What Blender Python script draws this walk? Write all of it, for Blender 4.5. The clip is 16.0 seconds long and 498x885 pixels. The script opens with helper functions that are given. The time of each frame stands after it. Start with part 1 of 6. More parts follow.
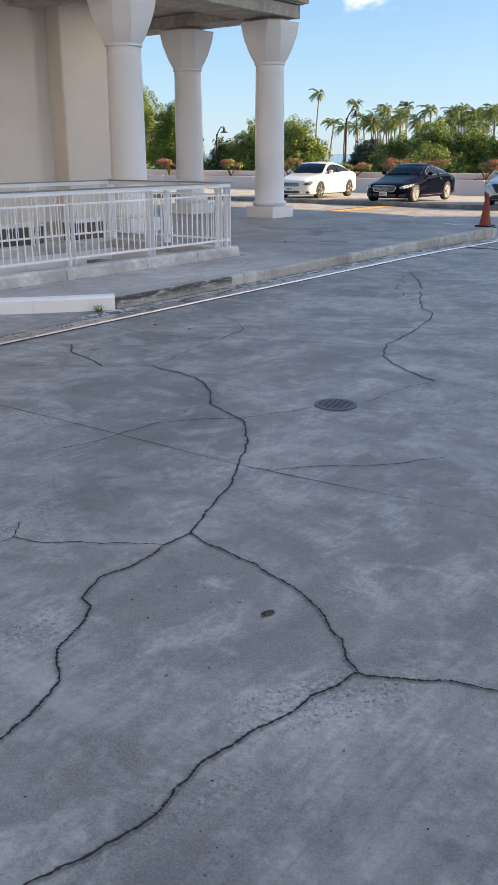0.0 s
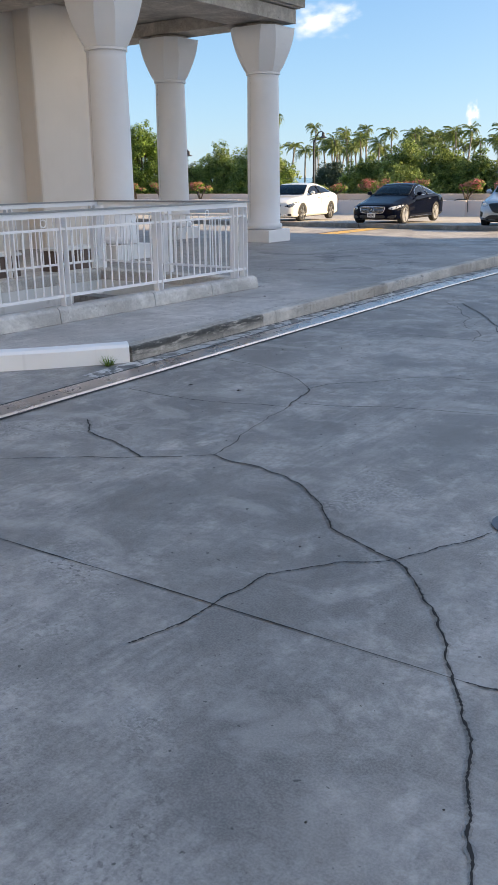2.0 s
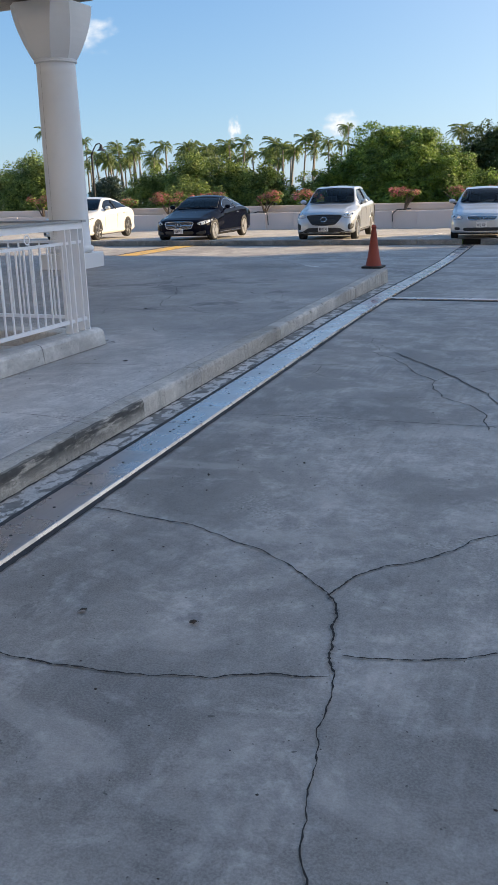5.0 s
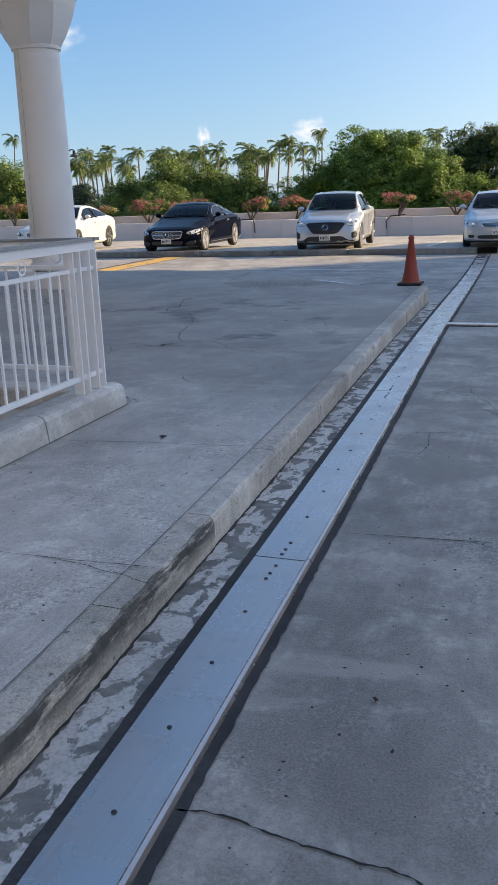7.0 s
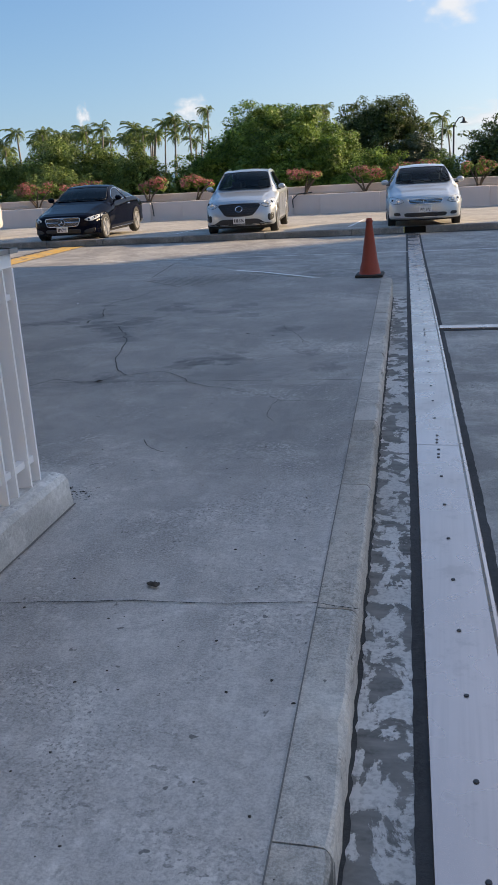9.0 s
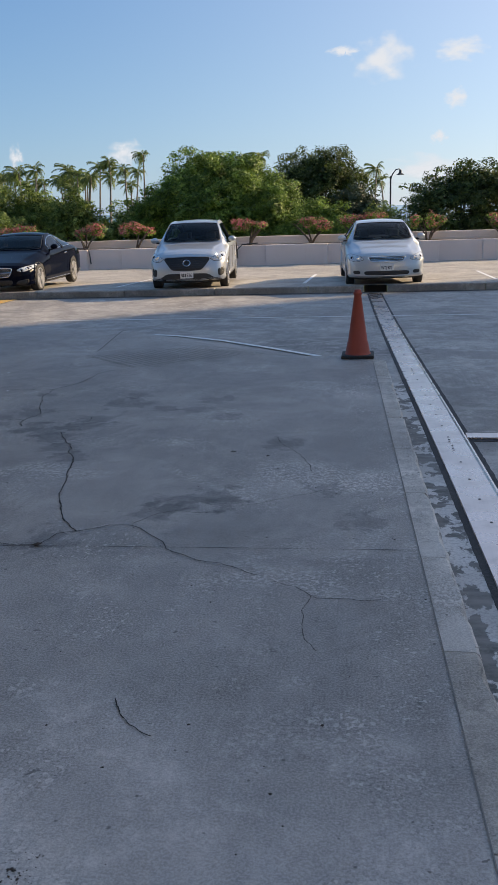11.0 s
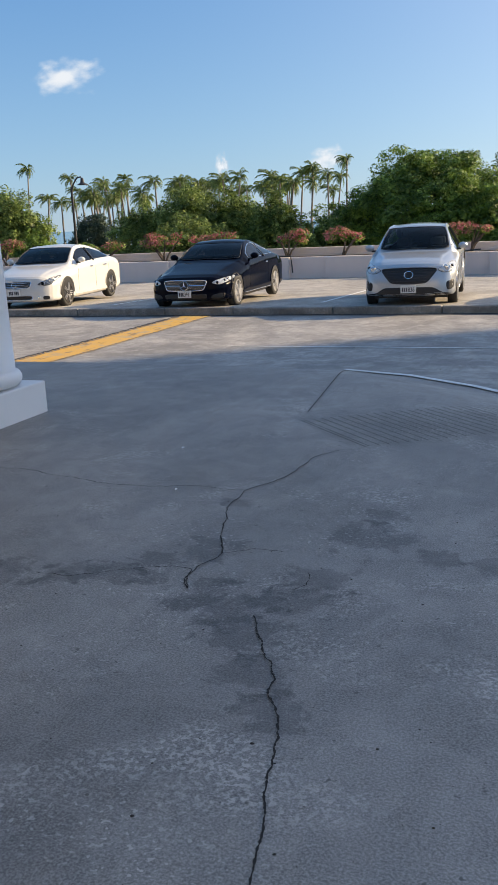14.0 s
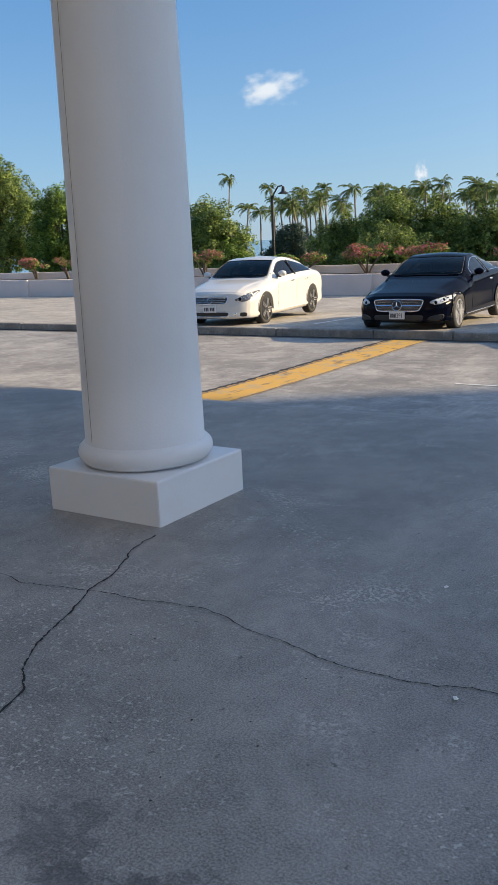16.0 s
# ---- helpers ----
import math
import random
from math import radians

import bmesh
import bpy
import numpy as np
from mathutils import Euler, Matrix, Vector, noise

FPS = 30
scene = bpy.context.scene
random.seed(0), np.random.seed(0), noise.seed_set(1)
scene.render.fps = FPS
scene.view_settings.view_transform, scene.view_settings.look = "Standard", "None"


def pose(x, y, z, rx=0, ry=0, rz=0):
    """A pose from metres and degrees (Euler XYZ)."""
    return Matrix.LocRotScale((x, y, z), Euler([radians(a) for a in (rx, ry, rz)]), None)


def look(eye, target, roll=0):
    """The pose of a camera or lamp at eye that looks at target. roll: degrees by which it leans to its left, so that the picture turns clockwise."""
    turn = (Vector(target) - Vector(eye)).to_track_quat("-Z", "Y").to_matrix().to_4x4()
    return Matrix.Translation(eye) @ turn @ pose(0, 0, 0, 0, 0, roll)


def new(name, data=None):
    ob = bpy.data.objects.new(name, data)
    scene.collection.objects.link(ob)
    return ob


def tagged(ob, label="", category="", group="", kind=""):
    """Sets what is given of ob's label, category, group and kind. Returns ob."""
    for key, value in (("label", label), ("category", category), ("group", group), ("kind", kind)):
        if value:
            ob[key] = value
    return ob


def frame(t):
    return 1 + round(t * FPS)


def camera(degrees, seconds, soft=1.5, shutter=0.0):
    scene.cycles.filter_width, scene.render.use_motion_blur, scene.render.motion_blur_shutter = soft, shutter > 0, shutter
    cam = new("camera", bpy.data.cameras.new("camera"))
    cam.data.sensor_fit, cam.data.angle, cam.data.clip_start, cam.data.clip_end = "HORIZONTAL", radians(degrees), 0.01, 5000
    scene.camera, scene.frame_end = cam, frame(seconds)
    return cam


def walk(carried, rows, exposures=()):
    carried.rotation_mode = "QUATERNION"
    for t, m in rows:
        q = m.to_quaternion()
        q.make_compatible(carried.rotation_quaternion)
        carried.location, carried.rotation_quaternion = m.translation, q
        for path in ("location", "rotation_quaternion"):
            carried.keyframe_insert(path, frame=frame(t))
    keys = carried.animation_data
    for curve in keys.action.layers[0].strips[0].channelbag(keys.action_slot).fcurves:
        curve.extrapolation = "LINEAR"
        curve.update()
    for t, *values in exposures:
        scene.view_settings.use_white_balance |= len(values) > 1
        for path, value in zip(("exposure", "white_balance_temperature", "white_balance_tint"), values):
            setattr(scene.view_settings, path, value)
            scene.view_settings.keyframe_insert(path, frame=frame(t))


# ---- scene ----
cam = camera(31.8, 16.0)
METRES, EYE, TILT, LEAN, TURN = 18.0, 1.66, -4.9, 0.0, 38.4
PATH = [
    (0, (2.719, -2.218, 1.756), (1.534, -0.735, 1.126), -0.23),
    (0.5, (2.29, -1.904, 1.744), (1.088, -0.419, 1.154), -2.8),
    (1, (1.737, -1.727, 1.694), (0.561, -0.218, 1.11), -0.9),
    (1.3, (1.374, -1.379, 1.675), (0.199, 0.134, 1.1), -2.2),
    (1.5, (1.121, -1.227, 1.637), (-0.032, 0.297, 1.05), -1.5),
    (1.9, (0.683, -0.966, 1.626), (-0.461, 0.57, 1.049), -1.1),
    (2, (0.593, -0.917, 1.614), (-0.532, 0.631, 1.033), -0.8),
    (2.4, (0.139, -0.531, 1.592), (-0.921, 1.074, 1.046), -1.8),
    (2.5, (0.042, -0.444, 1.581), (-0.996, 1.177, 1.038), -1.7),
    (3, (-0.451, -0.004, 1.545), (-1.456, 1.633, 0.989), -1.1),
    (3.5, (-0.958, 0.478, 1.537), (-1.905, 2.142, 0.961), -0.4),
    (4, (-1.313, 0.905, 1.52), (-2.165, 2.624, 0.954), -0.4),
    (4.5, (-1.712, 1.322, 1.523), (-2.525, 3.06, 0.958), -1.3),
    (4.7, (-1.872, 1.526, 1.551), (-2.611, 3.296, 0.985), -2.0),
    (6.8, (-3.412, 3.412, 1.553), (-4.082, 5.215, 1.004), -1.3),
    (7, (-3.566, 3.648, 1.558), (-4.225, 5.454, 1.009), -2.1),
    (7.5, (-3.901, 4.247, 1.529), (-4.494, 6.071, 0.963), -2.2),
    (8, (-4.222, 4.655, 1.543), (-4.744, 6.504, 0.985), -2.5),
    (8.5, (-4.521, 5.108, 1.566), (-4.988, 6.966, 0.991), -2.8),
    (9, (-4.784, 5.569, 1.571), (-5.221, 7.426, 0.97), -3.4),
    (9.5, (-5.043, 5.947, 1.703), (-5.407, 7.814, 1.084), -3.7),
    (9.7, (-5.105, 6.103, 1.731), (-5.425, 7.977, 1.111), -3.5),
    (12, (-5.747, 8.38, 1.765), (-6.048, 10.304, 1.311), -1.2),
    (12.4, (-5.809, 8.729, 1.789), (-6.232, 10.627, 1.324), -2.3),
    (12.5, (-5.863, 8.86, 1.766), (-6.314, 10.754, 1.306), -2.4),
    (13, (-6.13, 9.434, 1.764), (-6.714, 11.29, 1.303), -2.3),
    (13.5, (-6.416, 9.958, 1.777), (-7.036, 11.797, 1.294), -2.3),
    (14, (-6.71, 10.533, 1.718), (-7.413, 12.34, 1.228), -2.7),
    (14.5, (-7.092, 11.021, 1.686), (-7.882, 12.792, 1.197), -2.0),
    (15, (-7.337, 11.415, 1.726), (-8.23, 13.14, 1.249), -1.7),
    (15.5, (-7.662, 11.95, 1.746), (-8.678, 13.613, 1.297), -2.2),
    (16, (-7.998, 12.373, 1.787), (-9.075, 13.996, 1.334), -2.6),
]
EXPOSURES = [(0.0, 1.34, 7100, 13), (0.6, 1.26, 6900, 13), (1.5, 1.32, 6900, 12), (4.5, 1.06, 6600, 11), (7.0, 1.0, 6550, 12), (9.5, 0.76, 6550, 13), (12.0, 0.68, 6500, 13), (14.3, 0.84, 6450, 11), (16.0, 0.80, 6300, 10)]
walk(cam, [(t, look(eye, target, roll)) for t, eye, target, roll in PATH], EXPOSURES)

from mathutils.bvhtree import BVHTree


# ---- world, sun, exposure ----
SUN_AZ, SUN_EL = 55.0, 22.0
world = bpy.data.worlds.new("sky")
scene.world = world
world.use_nodes = True
wn = world.node_tree
sky = wn.nodes.new("ShaderNodeTexSky")
sky.sky_type, sky.sun_disc = "NISHITA", False
sky.sun_elevation, sky.sun_rotation = radians(SUN_EL), radians(SUN_AZ)
sky.air_density, sky.dust_density, sky.ozone_density = 1.0, 0.15, 3.0
haze = wn.nodes.new("ShaderNodeMix")
haze.data_type = "RGBA"
haze.inputs["Factor"].default_value = 0.78
wco, wsp, wmr, wgr = (wn.nodes.new(k) for k in ("ShaderNodeTexCoord", "ShaderNodeSeparateXYZ", "ShaderNodeMapRange", "ShaderNodeMix"))
wmr.interpolation_type = "SMOOTHSTEP"
wmr.inputs["From Max"].default_value = 0.32
wgr.data_type = "RGBA"
wgr.inputs["A"].default_value, wgr.inputs["B"].default_value = (0.98, 1.80, 2.75, 1), (0.43, 1.20, 2.50, 1)
wn.links.new(wco.outputs["Generated"], wsp.inputs[0])
wn.links.new(wsp.outputs["Z"], wmr.inputs["Value"])
wn.links.new(wmr.outputs[0], wgr.inputs["Factor"])
wn.links.new(wgr.outputs["Result"], haze.inputs["B"])
wn.links.new(sky.outputs[0], haze.inputs["A"])
# pale aureole of the low sun
wdt, wcl, wpw, wad = (wn.nodes.new(k) for k in ("ShaderNodeVectorMath", "ShaderNodeMath", "ShaderNodeMath", "ShaderNodeMix"))
wdt.operation, wcl.operation, wpw.operation = "DOT_PRODUCT", "MAXIMUM", "POWER"
wdt.inputs[1].default_value = (math.sin(radians(SUN_AZ)) * math.cos(radians(SUN_EL)), math.cos(radians(SUN_AZ)) * math.cos(radians(SUN_EL)), math.sin(radians(SUN_EL)))
wcl.inputs[1].default_value, wpw.inputs[1].default_value = 0.0, 2.6
wad.data_type, wad.blend_type = "RGBA", "ADD"
wad.clamp_result = False
wad.inputs["B"].default_value = (3.4, 3.0, 2.5, 1)
wn.links.new(wco.outputs["Generated"], wdt.inputs[0])
wn.links.new(wdt.outputs["Value"], wcl.inputs[0])
wn.links.new(wcl.outputs[0], wpw.inputs[0])
wn.links.new(wpw.outputs[0], wad.inputs["Factor"])
wn.links.new(haze.outputs["Result"], wad.inputs["A"])
wn.links.new(wad.outputs["Result"], wn.nodes["Background"].inputs[0])
wn.nodes["Background"].inputs[1].default_value = 0.13
sun_dir = Vector((math.sin(radians(SUN_AZ)) * math.cos(radians(SUN_EL)), math.cos(radians(SUN_AZ)) * math.cos(radians(SUN_EL)), math.sin(radians(SUN_EL))))
sun = new("sun", bpy.data.lights.new("sun", "SUN"))
sun.data.energy, sun.data.angle, sun.data.color = 5.0, radians(0.53), (1.0, 0.77, 0.47)
sun.matrix_world = look(sun_dir * 60, (0, 0, 0))

# ---- materials ----


def material(name, rough=0.6, metal=0.0, spec=0.5):
    m = bpy.data.materials.new(name)
    m.use_nodes = True
    b = m.node_tree.nodes["Principled BSDF"]
    b.inputs["Roughness"].default_value, b.inputs["Metallic"].default_value = rough, metal
    b.inputs["Specular IOR Level"].default_value = spec
    return m, m.node_tree, b


def plain(name, colour, rough=0.5, metal=0.0, spec=0.5, coat=0.0):
    m, nt, b = material(name, rough, metal, spec)
    b.inputs["Base Color"].default_value = (*colour, 1)
    b.inputs["Coat Weight"].default_value = coat
    b.inputs["Coat Roughness"].default_value = 0.05
    return m


def place(nt, scale=(1, 1, 1), turn=0.0):
    g, mp = nt.nodes.new("ShaderNodeNewGeometry"), nt.nodes.new("ShaderNodeMapping")
    mp.inputs["Scale"].default_value = scale
    mp.inputs["Rotation"].default_value = (0, 0, radians(turn))
    nt.links.new(g.outputs["Position"], mp.inputs["Vector"])
    return mp.outputs[0]


def cloudy(nt, vec, scale, detail=4.0, lo=0.35, hi=0.65, rough=0.55, warp=0.0):
    n, r = nt.nodes.new("ShaderNodeTexNoise"), nt.nodes.new("ShaderNodeMapRange")
    n.inputs["Scale"].default_value, n.inputs["Detail"].default_value = scale, detail
    n.inputs["Roughness"].default_value, n.inputs["Distortion"].default_value = rough, warp
    r.inputs["From Min"].default_value, r.inputs["From Max"].default_value = lo, hi
    nt.links.new(vec, n.inputs["Vector"])
    nt.links.new(n.outputs["Fac"], r.inputs["Value"])
    return r.outputs[0]


def blend(nt, fac, a, b, mode="MIX", strength=1.0):
    x = nt.nodes.new("ShaderNodeMix")
    x.data_type, x.blend_type = "RGBA", mode
    if strength != 1.0:
        mu = nt.nodes.new("ShaderNodeMath")
        mu.operation = "MULTIPLY"
        mu.inputs[1].default_value = strength
        nt.links.new(fac, mu.inputs[0])
        fac = mu.outputs[0]
    nt.links.new(fac, x.inputs["Factor"])
    for sock, v in ((x.inputs["A"], a), (x.inputs["B"], b)):
        if isinstance(v, tuple):
            sock.default_value = (*v, 1)
        else:
            nt.links.new(v, sock)
    return x.outputs["Result"]


def relief(nt, b, fac, strength=0.2, dist=0.01):
    bu = nt.nodes.new("ShaderNodeBump")
    bu.inputs["Strength"].default_value, bu.inputs["Distance"].default_value = strength, dist
    nt.links.new(fac, bu.inputs["Height"])
    nt.links.new(bu.outputs[0], b.inputs["Normal"])


def concrete(name, dark, light, stain, streak_turn=0.0, stains=0.6, rough=0.75, speckle=0.5, spots=(), level=0.14, shaded_pour=None, coarse=False):
    m, nt, b = material(name, rough, 0, 0.5)
    p = place(nt)
    big = cloudy(nt, p, 0.9, 8, 0.43, 0.57, 0.62, 0.7)
    c = blend(nt, big, dark, light)
    pale = cloudy(nt, p, 2.2, 8, 0.51, 0.60, 0.7, 0.5)
    c = blend(nt, pale, c, tuple(min(1, v * 1.4) for v in light), strength=0.62)
    mott = cloudy(nt, place(nt, (1, 0.6, 1), 40), 9, 7, 0.45, 0.58, 0.72, 0.3)
    c = blend(nt, mott, c, tuple(v * 0.70 for v in dark), strength=0.42)
    spot = cloudy(nt, place(nt, (1, 0.45, 1), 20), 0.9, 5, 0.56, 0.74, 0.6, 0.8)
    c = blend(nt, spot, c, stain, strength=stains)
    streak = cloudy(nt, place(nt, (30, 1.1, 1), streak_turn), 1.0, 4, 0.42, 0.72)
    patch = cloudy(nt, p, 0.8, 3, 0.42, 0.6)
    mu = nt.nodes.new("ShaderNodeMath")
    mu.operation = "MULTIPLY"
    nt.links.new(streak, mu.inputs[0])
    nt.links.new(patch, mu.inputs[1])
    c = blend(nt, mu.outputs[0], c, tuple(v * 0.66 for v in dark), strength=0.55)
    if shaded_pour:
        # darker concrete past a ragged line across the walkway; colour includes roof shade
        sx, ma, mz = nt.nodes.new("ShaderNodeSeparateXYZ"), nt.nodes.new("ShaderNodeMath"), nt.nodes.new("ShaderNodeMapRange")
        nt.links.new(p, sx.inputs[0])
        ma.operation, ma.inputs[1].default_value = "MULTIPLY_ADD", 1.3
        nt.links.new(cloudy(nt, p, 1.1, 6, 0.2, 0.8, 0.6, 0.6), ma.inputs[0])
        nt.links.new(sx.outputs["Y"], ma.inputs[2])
        mz.inputs["From Min"].default_value, mz.inputs["From Max"].default_value = shaded_pour[0], shaded_pour[1]
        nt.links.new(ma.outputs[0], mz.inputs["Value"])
        c = blend(nt, mz.outputs[0], c, (shaded_pour[2],) * 3, "MULTIPLY")
    blot = cloudy(nt, p, 5.5, 6, 0.46, 0.60, 0.7, 0.3)
    c = blend(nt, blot, c, tuple(v * 0.72 for v in dark), strength=0.34)
    mid = cloudy(nt, p, 34, 3, 0.42, 0.62, 0.7)
    c = blend(nt, mid, c, tuple(v * 0.62 for v in dark), strength=0.34 * (0.6 + speckle))
    worn, chips = cloudy(nt, p, 1.15, 5, 0.55, 0.66, 0.6, 0.5), cloudy(nt, p, 55, 3, 0.50, 0.58, 0.6)
    pits2 = cloudy(nt, p, 38, 2, 0.60, 0.64)
    for fine, shade, amount in ((chips, tuple(min(1, v * 1.35) for v in light), 0.55), (pits2, tuple(v * 0.35 for v in dark), 0.75)):
        mm = nt.nodes.new("ShaderNodeMath")
        mm.operation = "MULTIPLY"
        nt.links.new(worn, mm.inputs[0])
        nt.links.new(fine, mm.inputs[1])
        c = blend(nt, mm.outputs[0], c, shade, strength=amount)
    grit = cloudy(nt, p, 120, 3, 0.40, 0.62, 0.7)
    c = blend(nt, grit, c, tuple(min(1, v * 1.5) for v in light), strength=0.55 * speckle)
    if coarse:
        # coarse aggregate shows where the cement skin has worn off
        bare = cloudy(nt, p, 1.6, 6, 0.47, 0.62, 0.6, 0.5)
        for fine, shade, amount in ((cloudy(nt, p, 80, 2, 0.55, 0.61), tuple(v * 0.40 for v in dark), 0.6), (cloudy(nt, p, 46, 1, 0.63, 0.67), tuple(min(1, v * 1.5) for v in light), 0.45)):
            mm = nt.nodes.new("ShaderNodeMath")
            mm.operation = "MULTIPLY"
            nt.links.new(bare, mm.inputs[0])
            nt.links.new(fine, mm.inputs[1])
            c = blend(nt, mm.outputs[0], c, shade, strength=amount)
    tone = cloudy(nt, place(nt, (1, 0.7, 1), 15), 0.85, 6, 0.40, 0.62, 0.58, 0.8)
    c = blend(nt, tone, c, (0.70, 0.705, 0.72), "MULTIPLY", 0.75)
    wash = cloudy(nt, place(nt, (0.8, 1.3, 1), 60), 1.7, 7, 0.54, 0.64, 0.62, 0.6)
    c = blend(nt, wash, c, tuple(min(1, v * 1.25) for v in light), strength=0.07 if coarse else 0.3)
    if spots:
        # damp stains with ragged outlines
        wob = cloudy(nt, p, 6.5, 7, 0.32, 0.68, 0.65, 0.4)
        for sx, sy, sr in spots:
            vd, mr, ad = nt.nodes.new("ShaderNodeVectorMath"), nt.nodes.new("ShaderNodeMapRange"), nt.nodes.new("ShaderNodeMath")
            vd.operation, ad.operation = "DISTANCE", "MULTIPLY_ADD"
            vd.inputs[1].default_value = (sx, sy, level)
            nt.links.new(p, vd.inputs[0])
            nt.links.new(wob, ad.inputs[0])
            ad.inputs[1].default_value = sr * 2.0
            nt.links.new(vd.outputs["Value"], ad.inputs[2])
            mr.inputs["From Min"].default_value, mr.inputs["From Max"].default_value = sr * 2.2, sr * 1.85
            nt.links.new(ad.outputs[0], mr.inputs["Value"])
            c = blend(nt, mr.outputs[0], c, (0.66, 0.66, 0.67), "MULTIPLY", 0.9)
    pits = cloudy(nt, p, 24, 2, 0.715, 0.745)
    c = blend(nt, pits, c, tuple(v * 0.25 for v in dark), strength=0.8)
    nt.links.new(c, b.inputs["Base Color"])
    relief(nt, b, grit, 0.22, 0.004)
    return m


ROAD = concrete("road_concrete", (0.245, 0.227, 0.207), (0.43, 0.403, 0.371), (0.135, 0.125, 0.113), 34, 0.75, 0.62, speckle=0.4, spots=((-6.35, 19.55, 0.42), (-5.9, 19.2, 0.30), (-6.9, 19.95, 0.30), (-5.3, 19.0, 0.35), (-4.05, 4.34, 0.05), (-3.45, 4.48, 0.05), (-3.47, 3.21, 0.06)), level=-0.02)
ISLAND = concrete("island_concrete", (0.40, 0.373, 0.344), (0.56, 0.524, 0.487), (0.175, 0.163, 0.15), 75, 0.5, 0.62, speckle=0.55, coarse=True, shaded_pour=(9.95, 10.75, 0.42), spots=(
    (-8.39, 14.24, 0.13), (-8.60, 14.08, 0.10), (-8.72, 13.86, 0.14), (-8.95, 13.80, 0.12), (-8.20, 13.74, 0.12), (-8.04, 13.66, 0.17), (-7.88, 13.47, 0.16), (-7.82, 13.78, 0.16), (-7.80, 14.02, 0.15), (-7.67, 14.62, 0.18), (-7.66, 14.93, 0.10),
    (-7.29, 14.40, 0.10), (-7.04, 14.40, 0.11), (-6.90, 14.76, 0.13), (-6.73, 14.12, 0.10), (-7.60, 12.93, 0.10), (-7.77, 13.18, 0.13), (-6.61, 12.00, 0.16), (-6.50, 12.12, 0.15), (-6.74, 11.86, 0.12), (-9.20, 13.74, 0.15), (-9.45, 13.71, 0.13), (-9.70, 13.88, 0.14),
    (-8.55, 14.96, 0.07), (-8.48, 13.88, 0.10), (-7.22, 11.40, 0.14), (-6.38, 12.02, 0.10), (-5.83, 12.31, 0.10), (-5.60, 11.75, 0.11), (-6.18, 13.30, 0.13)))
DECK = concrete("deck_concrete", (0.36, 0.33, 0.29), (0.47, 0.435, 0.385), (0.26, 0.24, 0.21), 0, 0.5, speckle=0.2)
KERB = concrete("kerb_concrete", (0.40, 0.372, 0.335), (0.60, 0.565, 0.515), (0.16, 0.148, 0.13), 0, 0.7, speckle=0.8)


def weathered(base, name, lo, hi, amount):
    """The same concrete with black algae crusts and rusty stones."""
    m = base.copy()
    m.name = name
    nt = m.node_tree
    b = nt.nodes["Principled BSDF"]
    c = b.inputs["Base Color"].links[0].from_socket
    inf = nt.nodes.new("ShaderNodeObjectInfo")
    c = blend(nt, inf.outputs["Random"], c, (0.70, 0.66, 0.60), "MULTIPLY", 0.6)
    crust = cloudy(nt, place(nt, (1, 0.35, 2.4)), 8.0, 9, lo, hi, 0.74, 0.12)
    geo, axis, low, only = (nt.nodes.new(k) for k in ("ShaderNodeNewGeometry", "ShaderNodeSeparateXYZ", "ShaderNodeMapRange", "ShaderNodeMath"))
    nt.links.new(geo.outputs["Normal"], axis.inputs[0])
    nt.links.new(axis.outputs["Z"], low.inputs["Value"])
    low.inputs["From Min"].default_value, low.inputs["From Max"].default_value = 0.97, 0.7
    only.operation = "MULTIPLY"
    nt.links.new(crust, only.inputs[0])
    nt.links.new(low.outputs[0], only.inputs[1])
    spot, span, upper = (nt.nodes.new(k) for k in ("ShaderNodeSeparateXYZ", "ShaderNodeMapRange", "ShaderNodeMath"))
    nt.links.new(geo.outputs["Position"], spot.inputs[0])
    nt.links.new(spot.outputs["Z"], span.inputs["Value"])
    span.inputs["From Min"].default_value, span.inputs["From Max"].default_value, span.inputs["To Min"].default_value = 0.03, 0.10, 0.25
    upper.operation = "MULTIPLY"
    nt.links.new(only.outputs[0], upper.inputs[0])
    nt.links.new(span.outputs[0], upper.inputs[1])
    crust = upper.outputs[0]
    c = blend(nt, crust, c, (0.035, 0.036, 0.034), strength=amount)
    drip = cloudy(nt, place(nt, (14, 14, 1.2)), 1.0, 5, 0.5, 0.7, 0.65)
    c = blend(nt, drip, c, (0.12, 0.115, 0.10), strength=amount * 0.45)
    nt.links.new(c, b.inputs["Base Color"])
    return m


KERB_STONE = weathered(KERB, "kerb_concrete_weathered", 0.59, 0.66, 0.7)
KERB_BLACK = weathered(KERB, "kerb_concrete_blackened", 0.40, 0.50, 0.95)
FAR_KERB = concrete("far_kerb_concrete", (0.21, 0.195, 0.175), (0.36, 0.335, 0.30), (0.09, 0.085, 0.075), 0, 0.7)
RAIL_KERB = concrete("rail_kerb_concrete", (0.46, 0.445, 0.42), (0.62, 0.605, 0.575), (0.22, 0.21, 0.195), 0, 0.7, speckle=0.3)
GRIMY = concrete("grimy_kerb", (0.10, 0.098, 0.092), (0.27, 0.262, 0.25), (0.04, 0.039, 0.037), 0, 0.9)
SOFFIT = concrete("soffit_concrete", (0.42, 0.38, 0.335), (0.52, 0.475, 0.42), (0.30, 0.27, 0.24), 0, 0.4, speckle=0.2)


